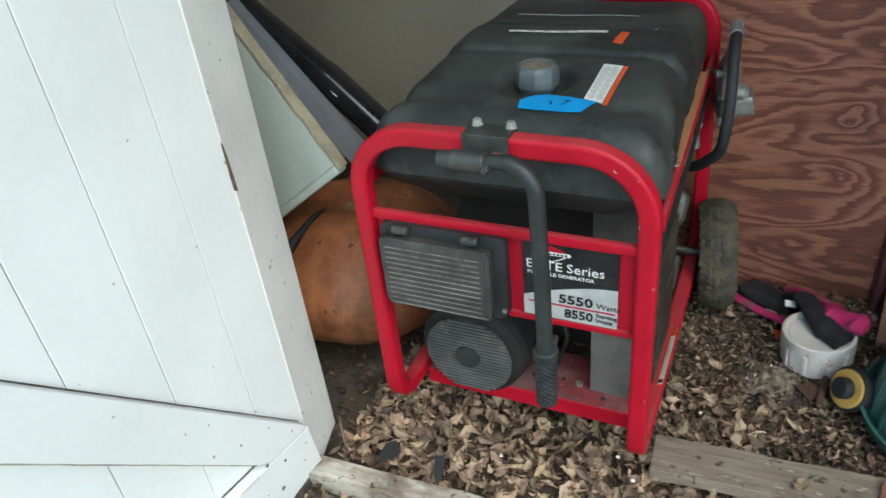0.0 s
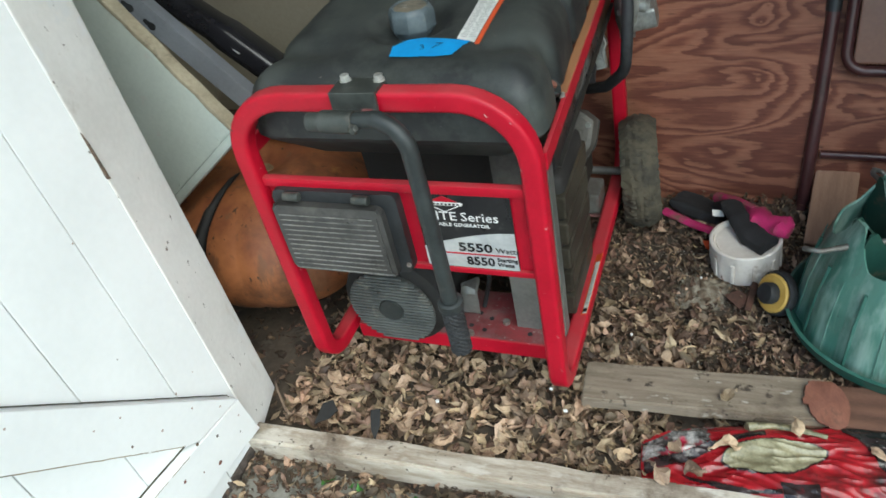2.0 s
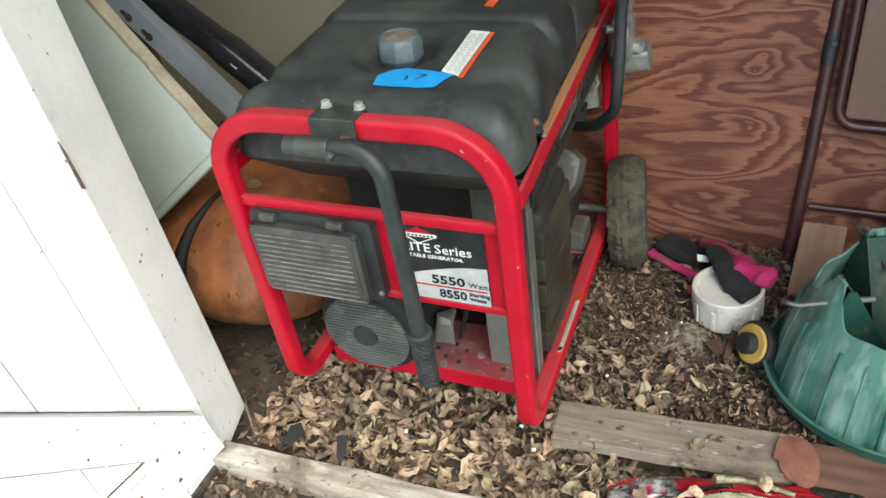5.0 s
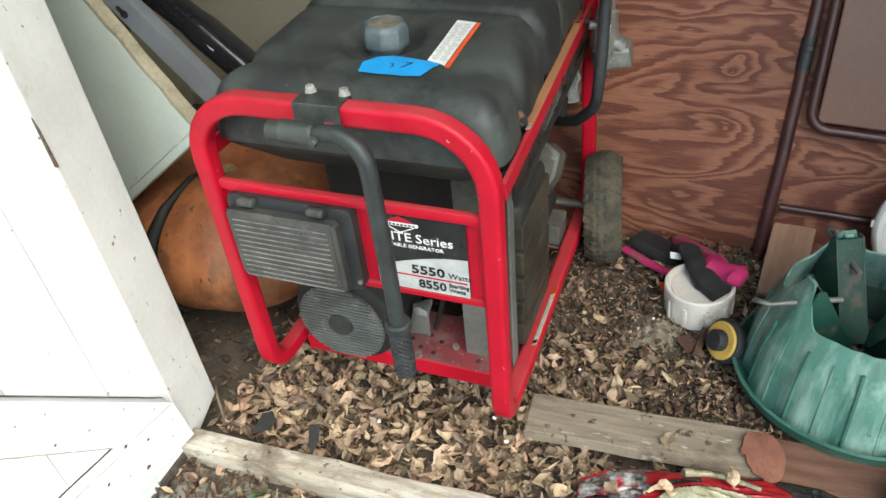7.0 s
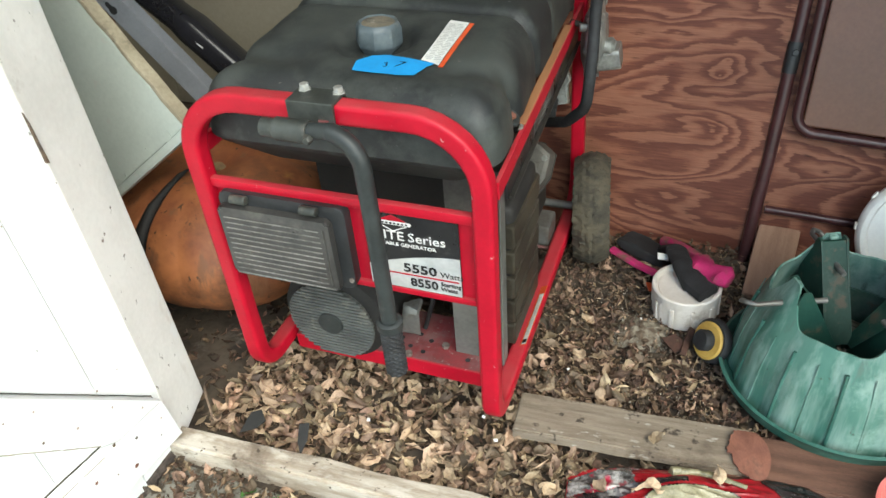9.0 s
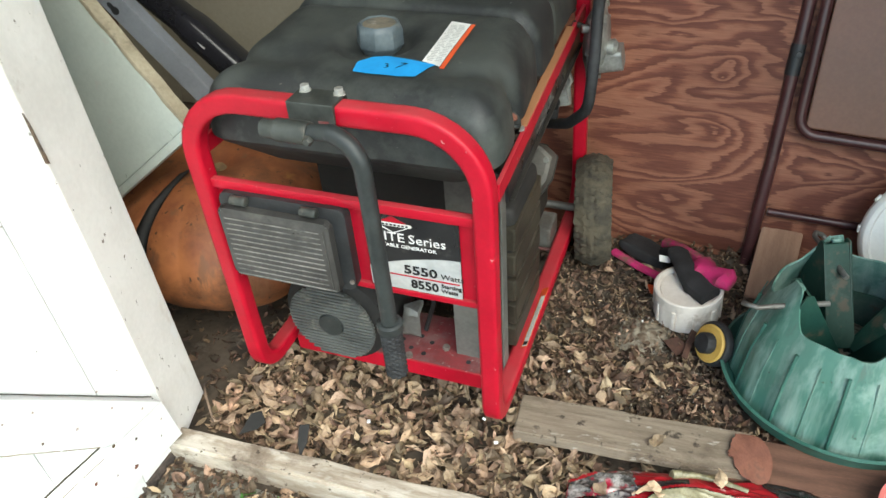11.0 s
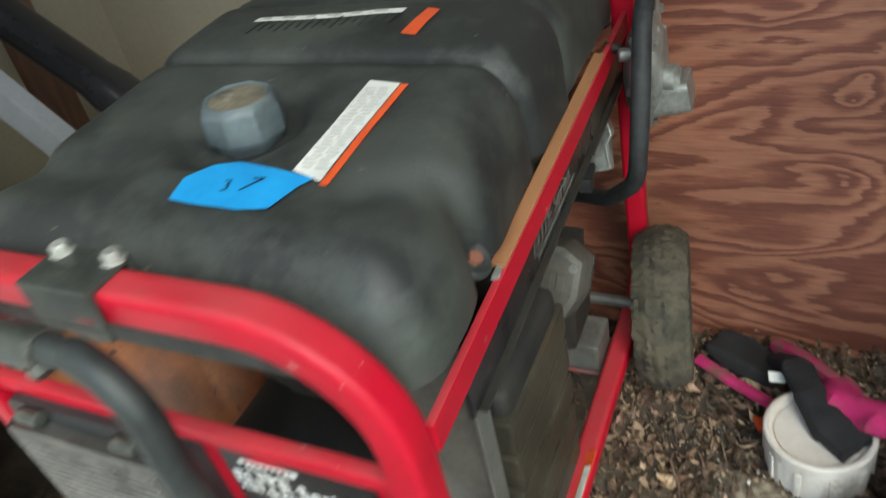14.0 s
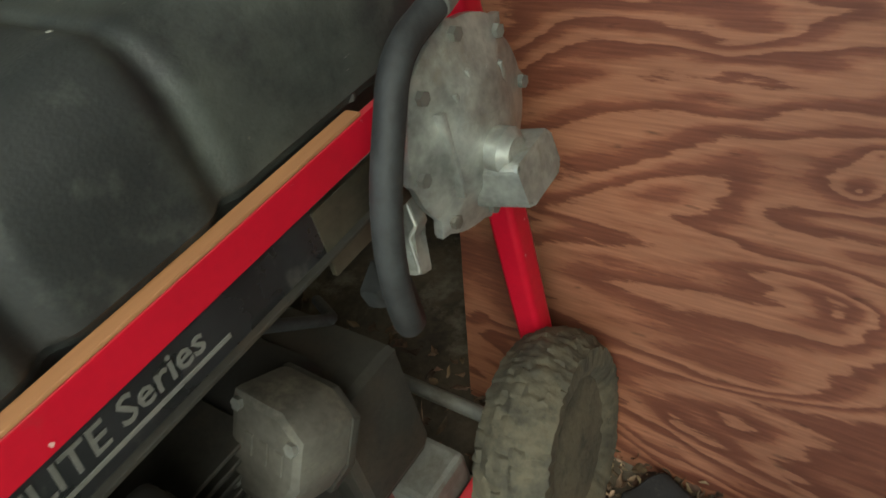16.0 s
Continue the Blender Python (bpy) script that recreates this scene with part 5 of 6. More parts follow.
def build_bed_rail():
    top, foot = Vector((-0.67, 0.318, 0.656)), Vector((-0.412, 0.357, 0.324))
    d = (foot - top).normalized()
    n = Vector((0.15, -0.98, 0.1))
    n = (n - d * n.dot(d)).normalized()
    s = n.cross(d).normalized()
    length = (foot - top).length
    m = Matrix(((d.x, s.x, n.x, top.x), (d.y, s.y, n.y, top.y), (d.z, s.z, n.z, top.z), (0, 0, 0, 1)))
    rail = thing("bed_rail", "grey painted metal angle rail with keyhole slots", "metal rail", m)
    part("flange", bm_box((length, 0.038, 0.003), pose(length / 2, -0.002, 0), 0.001), GREY_METAL, rail)
    part("flange", bm_box((length, 0.003, 0.03), pose(length / 2, 0.0175 if s.z > 0 else -0.0215, -0.014), 0.001), GREY_METAL, rail)
    down = -0.008 if s.z > 0 else 0.008
    for x in (0.066, 0.113):
        part("slot", bm_prism([(x + q, z) for q, z in round_rect(0.022, 0.009, 0.0044)], 0.0006, pose(0, down, 0.0013)), BLACK, rail, "dark keyhole slot")
        part("slot", bm_prism([(x + 0.007 + q, z) for q, z in round_rect(0.015, 0.015, 0.0074)], 0.0006, pose(0, down, 0.0014)), BLACK, rail)


def build_black_bar():
    a, b = Vector((-0.842, 0.515, 0.642)), Vector((-0.404, 0.54, 0.268))
    path = rounded([a, a.lerp(b, 0.5) + Vector((0, 0, 0.01)), b], [0, 0.6, 0], 8)
    bar = thing("black_bar", "glossy black moulded bar leaning in the corner", "black bar")
    part("bar", bm_sweep(path, lambda q: 0.034 + 0.006 * q, 20, 3.0, up=(0, -1, 0.3), flat=0.8), GLOSS_BLACK, bar)
    for k in (-1, 1):
        c = a.lerp(b, 0.6) + Vector((0, -0.038, 0.012 + 0.007 * k))
        part("white_mark", bm_box((0.026, 0.002, 0.003), Matrix.Translation(c) @ Matrix.Rotation(radians(36), 4, "Y")), WHITE_PRINT, bar)
    part("end_cap", bm_box((0.05, 0.05, 0.01), Matrix.Translation(a) @ (b - a).to_track_quat("Z", "Y").to_matrix().to_4x4(), 0.004), BLACK, bar)


def build_pipe_cap():
    cap = thing("pipe_cap", "dirty white plastic pipe cap on the leaves", "pipe cap", pose(0.432, 0.463, 0.008, 2, -3, 0))
    notch = lambda a, i: 1.0 + (0.02 * (1 if math.sin(10 * a) > 0.85 else 0) if 1 <= i <= 3 else 0)
    profile = [(0.052, 0), (0.058, 0.002), (0.059, 0.03), (0.06, 0.05), (0.062, 0.052), (0.062, 0.066), (0.060, 0.068), (0.056, 0.068), (0.0545, 0.057), (0.05, 0.056), (0.049, 0.059), (0.0, 0.06)]
    part("shell", bm_lathe(profile, 120, None, notch), WHITE_PLASTIC, cap)
    for k in range(10):
        a = 2 * math.pi * k / 10
        part("ridge", bm_box((0.005, 0.008, 0.042), pose(0.0595 * math.cos(a), 0.0595 * math.sin(a), 0.026, 0, 0, math.degrees(a)), 0.0015), WHITE_PLASTIC, cap)


def build_padded_strap():
    strap = thing("padded_strap", "muddy pink and black padded strap draped over the pipe cap", "padded strap")
    band = rounded([(0.375, 0.585, 0.055), (0.395, 0.55, 0.085), (0.415, 0.505, 0.088), (0.438, 0.462, 0.082), (0.468, 0.437, 0.078)], [0, 0.03, 0.05, 0.04, 0], 6)
    part("black_band", fold(bm_sweep(band, lambda q: 0.0095 + 0.004 * q, 16, 2.6, up=(0, 0, 1), flat=1.75), 0.004, 50), BLACK_FABRIC, strap)
    pouch = bm_box((0.11, 0.055, 0.024), pose(0.337, 0.588, 0.046, -10, 4, -24), 0.009, 3)
    bmesh.ops.subdivide_edges(pouch, edges=pouch.edges[:], cuts=2, use_grid_fill=True)
    part("black_pouch", fold(pouch, 0.008, 32), BLACK_FABRIC, strap, "limp black fabric pouch")
    pad = bm_lathe([(0.0, -0.054), (0.018, -0.048), (0.027, -0.03), (0.0285, -0.014), (0.0235, -0.002), (0.028, 0.014), (0.026, 0.034), (0.015, 0.047), (0.0, 0.051)], 28, pose(0.463, 0.493, 0.088, 80, 0, 52) @ Matrix.Diagonal((1, 0.72, 1, 1)))
    part("pink_pad", fold(pad, 0.010, 32, 2.0), PINK, strap, "dirty pink pad")
    under = bm_sweep(rounded([(0.272, 0.575, 0.04), (0.33, 0.54, 0.038), (0.385, 0.505, 0.045), (0.405, 0.495, 0.05)], [0, 0.05, 0.04, 0], 5), 0.0055, 12, 3, flat=1.6)
    part("pink_piping", fold(under, 0.002, 40), PINK, strap, "pink edge piping")
    edge = bm_sweep(rounded([(0.37, 0.61, 0.055), (0.405, 0.575, 0.075), (0.44, 0.53, 0.085)], [0, 0.05, 0], 5), 0.01, 12, 3)
    part("pink_piping", fold(edge, 0.004, 40), PINK, strap)
    part("white_tag", bm_box((0.022, 0.014, 0.0015), pose(0.376, 0.533, 0.074, 28, 14, 20), 0.0005), WHITE_LABEL, strap, "small white tag")


def build_caster():
    at = Matrix.Translation((0.486, 0.352, 0.044)) @ Matrix.Rotation(radians(-52), 4, "Z") @ Matrix.Rotation(radians(66), 4, "X")
    caster = thing("small_wheel", "small black wheel with a yellow rim and black hub", "wheel", at @ Matrix.Diagonal((0.84, 0.84, 0.84, 1)))
    part("tyre", bm_lathe([(0.03, -0.012), (0.043, -0.012), (0.047, -0.006), (0.047, 0.004), (0.043, 0.009), (0.03, 0.009)], 48), RUBBER, caster)
    part("rim", bm_lathe([(0.018, 0.008), (0.039, 0.009), (0.040, 0.012), (0.036, 0.015), (0.018, 0.014)], 48), YELLOW, caster, "yellow plastic rim")
    part("hub", bm_lathe([(0.022, 0.012), (0.022, 0.03), (0.019, 0.034), (0.0, 0.034)], 40), RUBBER, caster, "black hub knob")


def build_tree_stand():
    stand = thing("tree_stand", "scuffed green plastic tree stand with rusty eye bolts", "tree stand", pose(0.684, 0.350, 0.012, 0, 0, 0))
    tray = [(0.15, 0.0), (0.168, 0.0), (0.178, 0.006), (0.183, 0.026), (0.187, 0.029), (0.182, 0.031), (0.174, 0.012), (0.165, 0.008), (0.15, 0.008)]
    part("tray", bm_lathe(tray, 96), GREEN_TRAY, stand, "round green water tray")
    towers = [radians(205 + 90 * k) for k in range(4)]

    def rise(a):
        """1 at a tower, 0 in the dip between two of them."""
        d = min(abs((a - t + math.pi) % (2 * math.pi) - math.pi) for t in towers)
        s = max(0.0, min(1.0, 1 - (d - 0.10) / 0.30))
        return s ** 1.5

    bm = bmesh.new()
    seg, levels = 224, 24
    rings = []
    for j in range(levels + 1):
        ring = []
        for k in range(seg):
            a = 2 * math.pi * k / seg
            rim = 0.172 + 0.053 * rise(a) + 0.003 * noise.noise(Vector((math.cos(a) * 6, math.sin(a) * 6, 1)))
            z = 0.01 + (rim - 0.01) * j / levels
            flute = 0.0022 * math.cos(12 * a) * (1 - 0.6 * j / levels) + 0.004 * abs(math.cos(6 * a)) ** 0.5 * (1 - j / levels)
            r = 0.165 - 0.012 * min(z / 0.11, 1) - 0.040 * min(1.0, max(0.0, (z - 0.10) / 0.12)) ** 1.15 + flute
            ring.append(bm.verts.new((r * math.cos(a), r * math.sin(a), z)))
        rings.append(ring)
    for lo, hi in zip(rings, rings[1:]):
        for k in range(seg):
            bm.faces.new((lo[k], lo[(k + 1) % seg], hi[(k + 1) % seg], hi[k]))
    bmesh.ops.recalc_face_normals(bm, faces=bm.faces)
    bmesh.ops.solidify(bm, geom=bm.faces[:], thickness=0.0035)
    part("cone", bm, GREEN, stand, "fluted green cone with a crown of four towers")
    for k in range(24):
        a = 2 * math.pi * (k + 0.5) / 24
        p0, p1 = Vector((0.167 * math.cos(a), 0.167 * math.sin(a), 0.014)), Vector((0.1445 * math.cos(a), 0.1445 * math.sin(a), 0.145))
        part("rib", bm_sweep([p0, Vector((0.1575 * math.cos(a), 0.1575 * math.sin(a), 0.09)), p1], 0.0028 if k % 2 else 0.0012, 8), GREEN_TRAY if k % 2 else GREEN, stand)
    part("basin", bm_lathe([(0.095, 0.014), (0.12, 0.014), (0.133, 0.1), (0.129, 0.1), (0.115, 0.024), (0.0, 0.02)], 64), GREEN_DARK, stand, "inner basin, darkened for shade")
    for a in towers:
        out = Vector((math.cos(a), math.sin(a), 0))
        across = Vector((-out.y, out.x, 0))
        fin = [(0.111, 0.219), (0.1, 0.219), (0.012, 0.066), (0.012, 0.02), (0.12, 0.02), (0.138, 0.14)]
        for s in (-1, 1):
            m = Matrix(((out.x, 0, across.x, across.x * 0.021 * s), (out.y, 0, across.y, across.y * 0.021 * s), (0, 1, 0, 0), (0, 0, 0, 1)))
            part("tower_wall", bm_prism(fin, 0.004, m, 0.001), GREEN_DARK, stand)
        slope = bm_prism([(0.104, 0.2155), (0.1005, 0.2155), (0.013, 0.069), (0.017, 0.066)], 0.042, Matrix(((out.x, 0, across.x, across.x * -0.021), (out.y, 0, across.y, across.y * -0.021), (0, 1, 0, 0), (0, 0, 0, 1))))
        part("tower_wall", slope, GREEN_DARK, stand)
        c = out * 0.108 + Vector((0, 0, 0.219))
        part("tower_top", bm_box((0.010, 0.015, 0.006), Matrix.Translation(c) @ Matrix.Rotation(a, 4, "Z") @ Matrix.Rotation(radians(-12), 4, "Y"), 0.005, 3), GREEN, stand)
        start, end = out * 0.144 + Vector((0, 0, 0.185)), out * 0.056 + Vector((0, 0, 0.181))
        bolt = part("eye_bolt", bm_rod(start, end, 0.0045, seg=12, bevel=0.001), STEEL, stand, "rusty threaded eye bolt")
        hook = [start, start + out * 0.022, start + out * 0.034 - across * 0.008, start + out * 0.036 - across * 0.022 + Vector((0, 0, -0.008)), start + out * 0.026 - across * 0.03 + Vector((0, 0, -0.016))]
        part("hook", bm_sweep(rounded(hook, [0, 0.01, 0.008, 0.008, 0], 4), 0.004, 10), STEEL, bolt)
    heap = bm_lathe([(0.119, 0.04), (0.1, 0.046), (0.075, 0.052), (0.05, 0.05), (0.025, 0.054), (0, 0.052)], 48)
    part("litter", fold(fold(heap, 0.012, 26), 0.006, 80), GRIT, stand, "crumbled leaf debris in the basin")


def build_chair():
    lean = pose(0.63, 0.655, 0.0, -13.2, 0, 0)
    chair = thing("folding_chair", "folded brown metal chair with tan seat leaning on plywood", "folding chair", lean)
    # in the chair's own plane: x across, z up
    part("leg", bm_sweep([(-0.106, -0.028, 0.0), (-0.096, -0.026, 0.24), (-0.088, -0.024, 0.62), (-0.084, -0.024, 0.9)], 0.0115, 14), CHAIR_TUBE, chair)
    part("leg", bm_sweep([(0.33, -0.028, 0.0), (0.30, -0.026, 0.3), (0.27, -0.024, 0.9)], 0.0115, 14), CHAIR_TUBE, chair)
    part("cross_bar", bm_rod((-0.085, -0.032, 0.135), (0.31, -0.032, 0.125), 0.008, seg=12), CHAIR_TUBE, chair)
    seat_path = rounded([(-0.062, -0.046, 0.85), (-0.066, -0.046, 0.295), (0.25, -0.046, 0.28), (0.26, -0.046, 0.85)], [0, 0.035, 0.035, 0], 8)
    part("seat_frame", bm_sweep(seat_path, 0.0095, 14), CHAIR_TUBE, chair)
    part("seat", bm_prism([(-0.054, 0.307), (0.245, 0.292), (0.25, 0.85), (-0.05, 0.85)], 0.012, Matrix.Translation((0, -0.036, 0)) @ Matrix.Rotation(radians(90), 4, "X"), 0.003), CHAIR_SEAT, chair, "plain tan-brown seat panel")
    part("pivot", bm_rod((-0.09, -0.041, 0.432), (-0.09, -0.014, 0.432), 0.006, seg=16, bevel=0.002), BLACK, chair, "black pivot rivet")
    part("sleeve", bm_sweep([(-0.0935, -0.0255, 0.395), (-0.092, -0.025, 0.45)], 0.0128, 14), BLACK, chair)


def build_lid():
    lid = thing("bucket_lid", "round white plastic bucket lid standing against the chair", "lid", pose(0.815, 0.59, 0.165, 74, 0, -4))
    part("disc", bm_lathe([(0.0, 0.006), (0.1, 0.006), (0.104, 0.012), (0.112, 0.013), (0.118, 0.008), (0.12, -0.002), (0.117, -0.008), (0.0, -0.004)], 72), LID_WHITE, lid)
    for k in range(12):
        a = 2 * math.pi * k / 12
        part("tab", bm_box((0.008, 0.014, 0.01), pose(0.119 * math.cos(a), 0.119 * math.sin(a), -0.002, 0, 0, math.degrees(a)), 0.002), LID_WHITE, lid)


def build_rust_disc():
    outline = []
    for k in range(72):
        a = 2 * math.pi * k / 72
        c, s = math.cos(a), math.sin(a)
        ragged = 0.10 * noise.noise(Vector((c * 1.5, s * 1.5, 1))) + (0.14 * noise.noise(Vector((c * 7, s * 7, 2))) if c < -0.1 else 0.02 * noise.noise(Vector((c * 9, s * 9, 2))))
        outline.append((0.043 * (1 + ragged) * c - (0.008 if c < 0 and s > 0 else 0), 0.046 * (1 + ragged) * s))
    bm = bmesh.new()
    rings = []
    for ring_scale in (1.0, 0.75, 0.5, 0.25):
        rings.append([bm.verts.new((x * ring_scale, y * ring_scale, 0.002 * math.cos(ring_scale * 3))) for x, y in outline])
    for lo, hi in zip(rings, rings[1:]):
        for k in range(72):
            bm.faces.new((lo[k], lo[(k + 1) % 72], hi[(k + 1) % 72], hi[k]))
    bm.faces.new(rings[-1])
    bmesh.ops.recalc_face_normals(bm, faces=bm.faces)
    bmesh.ops.solidify(bm, geom=bm.faces[:], thickness=0.002)
    ob = part("rusted_disc", fold(bm, 0.0035, 32), RUST)
    ob.matrix_world = pose(0.562, 0.135, 0.030, 3, 4, 10) @ Matrix.Diagonal((0.66, 0.95, 1, 1))
    tagged(ob, "rusty reddish-brown flaking disc lying across two planks", "rusted disc")


def build_bag():
    bag = thing("plastic_bag", "crumpled red and black plastic bag with a cream oval print", "bag", pose(0.49, 0.03, 0.0, 0, 0, 12))

    def crumple(x, y):
        a = noise.noise(Vector((x * 7 + 2, y * 12, 2)))
        b = abs(noise.noise(Vector((x * 9 + y * 7, y * 30 - x * 6, 1))))
        c = abs(noise.noise(Vector((x * 22 + 9, y * 75 + x * 14, 4))))
        edge = max(0.0, 1 - (abs(x) / 0.19) ** 6) * max(0.0, 1 - (abs(y + 0.015) / 0.078) ** 4)
        return 0.004 + edge * (0.03 + 0.010 * a - 0.013 * b ** 0.9 - 0.0065 * c ** 0.8)

    def sheet(inside, lift, wide, deep):
        """One film of the bag, cut to a region, that follows the common crumpled form."""
        bm = bmesh.new()
        x0, x1, y0, y1 = wide[0], wide[1], deep[0], deep[1]
        seg, rows = int((x1 - x0) / 0.0016), int((y1 - y0) / 0.0016)
        grid = [[None] * (seg + 1) for _ in range(rows + 1)]
        for j in range(rows + 1):
            for i in range(seg + 1):
                x, y = x0 + (x1 - x0) * i / seg, y0 + (y1 - y0) * j / rows
                if inside(x, y):
                    wx = 0.008 * noise.noise(Vector((y * 14, x * 9, 3)))
                    grid[j][i] = bm.verts.new((x + wx, y + 0.008 * noise.noise(Vector((x * 13, y * 13, 8))), crumple(x, y) + lift))
        for j in range(rows):
            for i in range(seg):
                quad = [grid[j][i], grid[j][i + 1], grid[j + 1][i + 1], grid[j + 1][i]]
                if all(quad):
                    bm.faces.new(quad)
        for v in [v for v in bm.verts if not v.link_faces]:
            bm.verts.remove(v)
        return bm

    def wave(x, y, k=1.0):
        return 0.006 * k * noise.noise(Vector((x * 26, y * 26, 5))) + 0.002 * k * noise.noise(Vector((x * 90, y * 90, 2)))

    def oval(x, y, grow=0.0):
        u, v = x - 0.001, y + 0.008 - 0.13 * x
        return (abs(u) / (0.066 + grow)) ** 1.9 + (abs(v + wave(x, 0, 0.6)) / (0.0285 + grow)) ** 1.8 < 1

    fold_low = lambda x: -0.026 + 0.34 * (x + 0.155)
    fold_high = lambda x: -0.010 + 0.29 * (x + 0.17)
    part("film", sheet(lambda x, y: -0.092 + wave(x, y, 2) < y < 0.056 + wave(x, y, 1.5) - max(0.0, -x - 0.1) * 0.3, 0.0, (-0.182, 0.2), (-0.096, 0.066)), BAG_RED, bag)
    part("film", sheet(lambda x, y: y > fold_high(x) - 0.001 and x < -0.078 + wave(x, y, 3) and y < 0.052 - max(0.0, -x - 0.1) * 0.35, 0.0014, (-0.181, -0.05), (-0.03, 0.06)), BAG_CLEAR, bag, "clear crinkled end of the bag")
    part("film", sheet(lambda x, y: fold_low(x) + wave(x, y, 0.4) < y < fold_high(x) + wave(x, y, 0.4), 0.0018, (-0.178, -0.008), (-0.04, 0.045)), BAG_BLACK, bag, "long black fold")
    # thin black band puts the shading of the lower crease into colour
    part("film", sheet(lambda x, y: abs(y + 0.062 - 0.0045 * math.sin(x * 40) + 0.3 * min(0.0, x + 0.05)) < 0.004 + wave(x, y, 0.8), 0.0012, (-0.13, 0.0), (-0.08, -0.02)), BAG_BLACK, bag, "dark strip drawn as shading of a crease")
    part("film", sheet(lambda x, y: -0.002 + wave(x, y) < x < 0.05 + wave(y, x) + 0.15 * (y + 0.05) and y < -0.05 + wave(x, y), 0.0012, (-0.02, 0.075), (-0.092, -0.035)), BAG_BLACK, bag, "black block of the print")
    part("film", sheet(lambda x, y: x > 0.112 + 0.6 * (0.022 - y) + wave(x, y, 1.5) and y > -0.05, 0.0012, (0.09, 0.2), (-0.055, 0.06)), BAG_BLACK, bag, "black end of the bag")
    part("print_border", sheet(lambda x, y: oval(x, y, 0.0025), 0.002, (-0.075, 0.075), (-0.06, 0.04)), BAG_BLACK, bag, "black outline of the oval")
    part("print", sheet(oval, 0.0032, (-0.075, 0.075), (-0.06, 0.04)), BAG_CREAM, bag, "cream and olive printed oval")
    roll = [Vector((x, y, crumple(x, y) + 0.005)) for x, y in ((-0.028, 0.04), (-0.015, 0.045), (0.01, 0.044), (0.035, 0.04), (0.055, 0.033), (0.074, 0.025))]
    part("roll", fold(bm_sweep(rounded(roll, [0] + [0.01] * 4 + [0], 4), lambda q: 0.0065 - 0.0035 * q, 12), 0.003, 90), BAG_CREAM, bag, "rolled cream edge")


def build_salmon_tub():
    tub = thing("plastic_tub", "salmon pink plastic tub lying under the stand", "tub", pose(0.80, 0.09, 0.0, 0, 0, 0))
    part("wall", bm_lathe([(0.06, 0), (0.066, 0.002), (0.076, 0.04), (0.079, 0.042), (0.079, 0.046), (0.073, 0.045), (0.063, 0.006), (0.0, 0.005)], 56), SALMON, tub)


for build in (build_pumpkin, build_panel, build_bed_rail, build_black_bar, build_pipe_cap, build_padded_strap, build_caster, build_tree_stand,
              build_chair, build_lid, build_rust_disc, build_bag, build_salmon_tub):
    build()


# ---- leaf litter ----
leaf_rng = random.Random(5)


def leaf_verts(length, width, curl, twist, cup, wave=0.0):
    """A dry ovate leaf: rolled along its length, cupped across, its tip twisted."""
    rows, verts, faces = 7, [], []
    for k in range(rows):
        f = k / (rows - 1)
        wide = width * max(0.03, math.sin(math.pi * f ** 0.8) ** 1.05 * (1.0 if f < 0.7 else 1 - (f - 0.7) * 0.9))
        ang = curl * (f - 0.45)
        if abs(curl) > 0.05:
            x, z = length / curl * math.sin(ang), length / curl * (1 - math.cos(ang))
        else:
            x, z = length * (f - 0.45), 0.0
        t = twist * (f - 0.3)
        for s in (-1.0, -0.5, 0.0, 0.5, 1.0):
            yy = s * wide / 2 * (1 - 0.25 * abs(cup) * abs(s))
            zz = cup * wide * 0.5 * abs(s) ** 1.15 + wave * width * math.sin(f * 9 + s * 2.0) * abs(s)
            j = 0.034 * width
            verts.append((x + leaf_rng.gauss(0, j), yy * math.cos(t) - zz * math.sin(t) + leaf_rng.gauss(0, j), z + yy * math.sin(t) + zz * math.cos(t) + leaf_rng.gauss(0, j)))
    for k in range(rows - 1):
        for s in range(4):
            if s in (0, 3) and leaf_rng.random() < 0.03:
                continue
            i = k * 5 + s
            faces.append((i, i + 1, i + 6, i + 5))
    return verts, faces


def litter(name, count, mat, label, area, sizes, rng, lift=0.0, tilt=28, blocked=(), slim=(0.3, 0.58)):
    verts, faces = [], []
    made = 0
    while made < count:
        x, y = rng.uniform(area[0], area[1]), rng.uniform(area[2], area[3])
        if any(a < x < b and c < y < d for a, b, c, d in blocked):
            continue
        length = rng.uniform(*sizes)
        lv, lf = leaf_verts(length, length * rng.uniform(*slim), rng.choice((-1, 1, 1)) * rng.uniform(0.2, 2.8), rng.gauss(0, 1.2), rng.uniform(-1.1, 1.3), rng.uniform(0, 0.25))
        z = (ground_height(x, y) if y > -0.14 else -0.004) + 0.004 + rng.random() ** 2 * lift
        m = pose(x, y, z, rng.gauss(0, tilt), rng.gauss(0, tilt), rng.uniform(0, 360))
        base = len(verts)
        verts.extend([tuple(m @ Vector(p)) for p in lv])
        faces.extend([tuple(base + i for i in f) for f in lf])
        made += 1
    mesh = bpy.data.meshes.new(name)
    mesh.from_pydata(verts, [], faces)
    mesh.polygons.foreach_set("use_smooth", [True] * len(faces))
    mesh.materials.append(mat)
    return tagged(new(name, mesh), label, "leaf litter", kind="stuff")


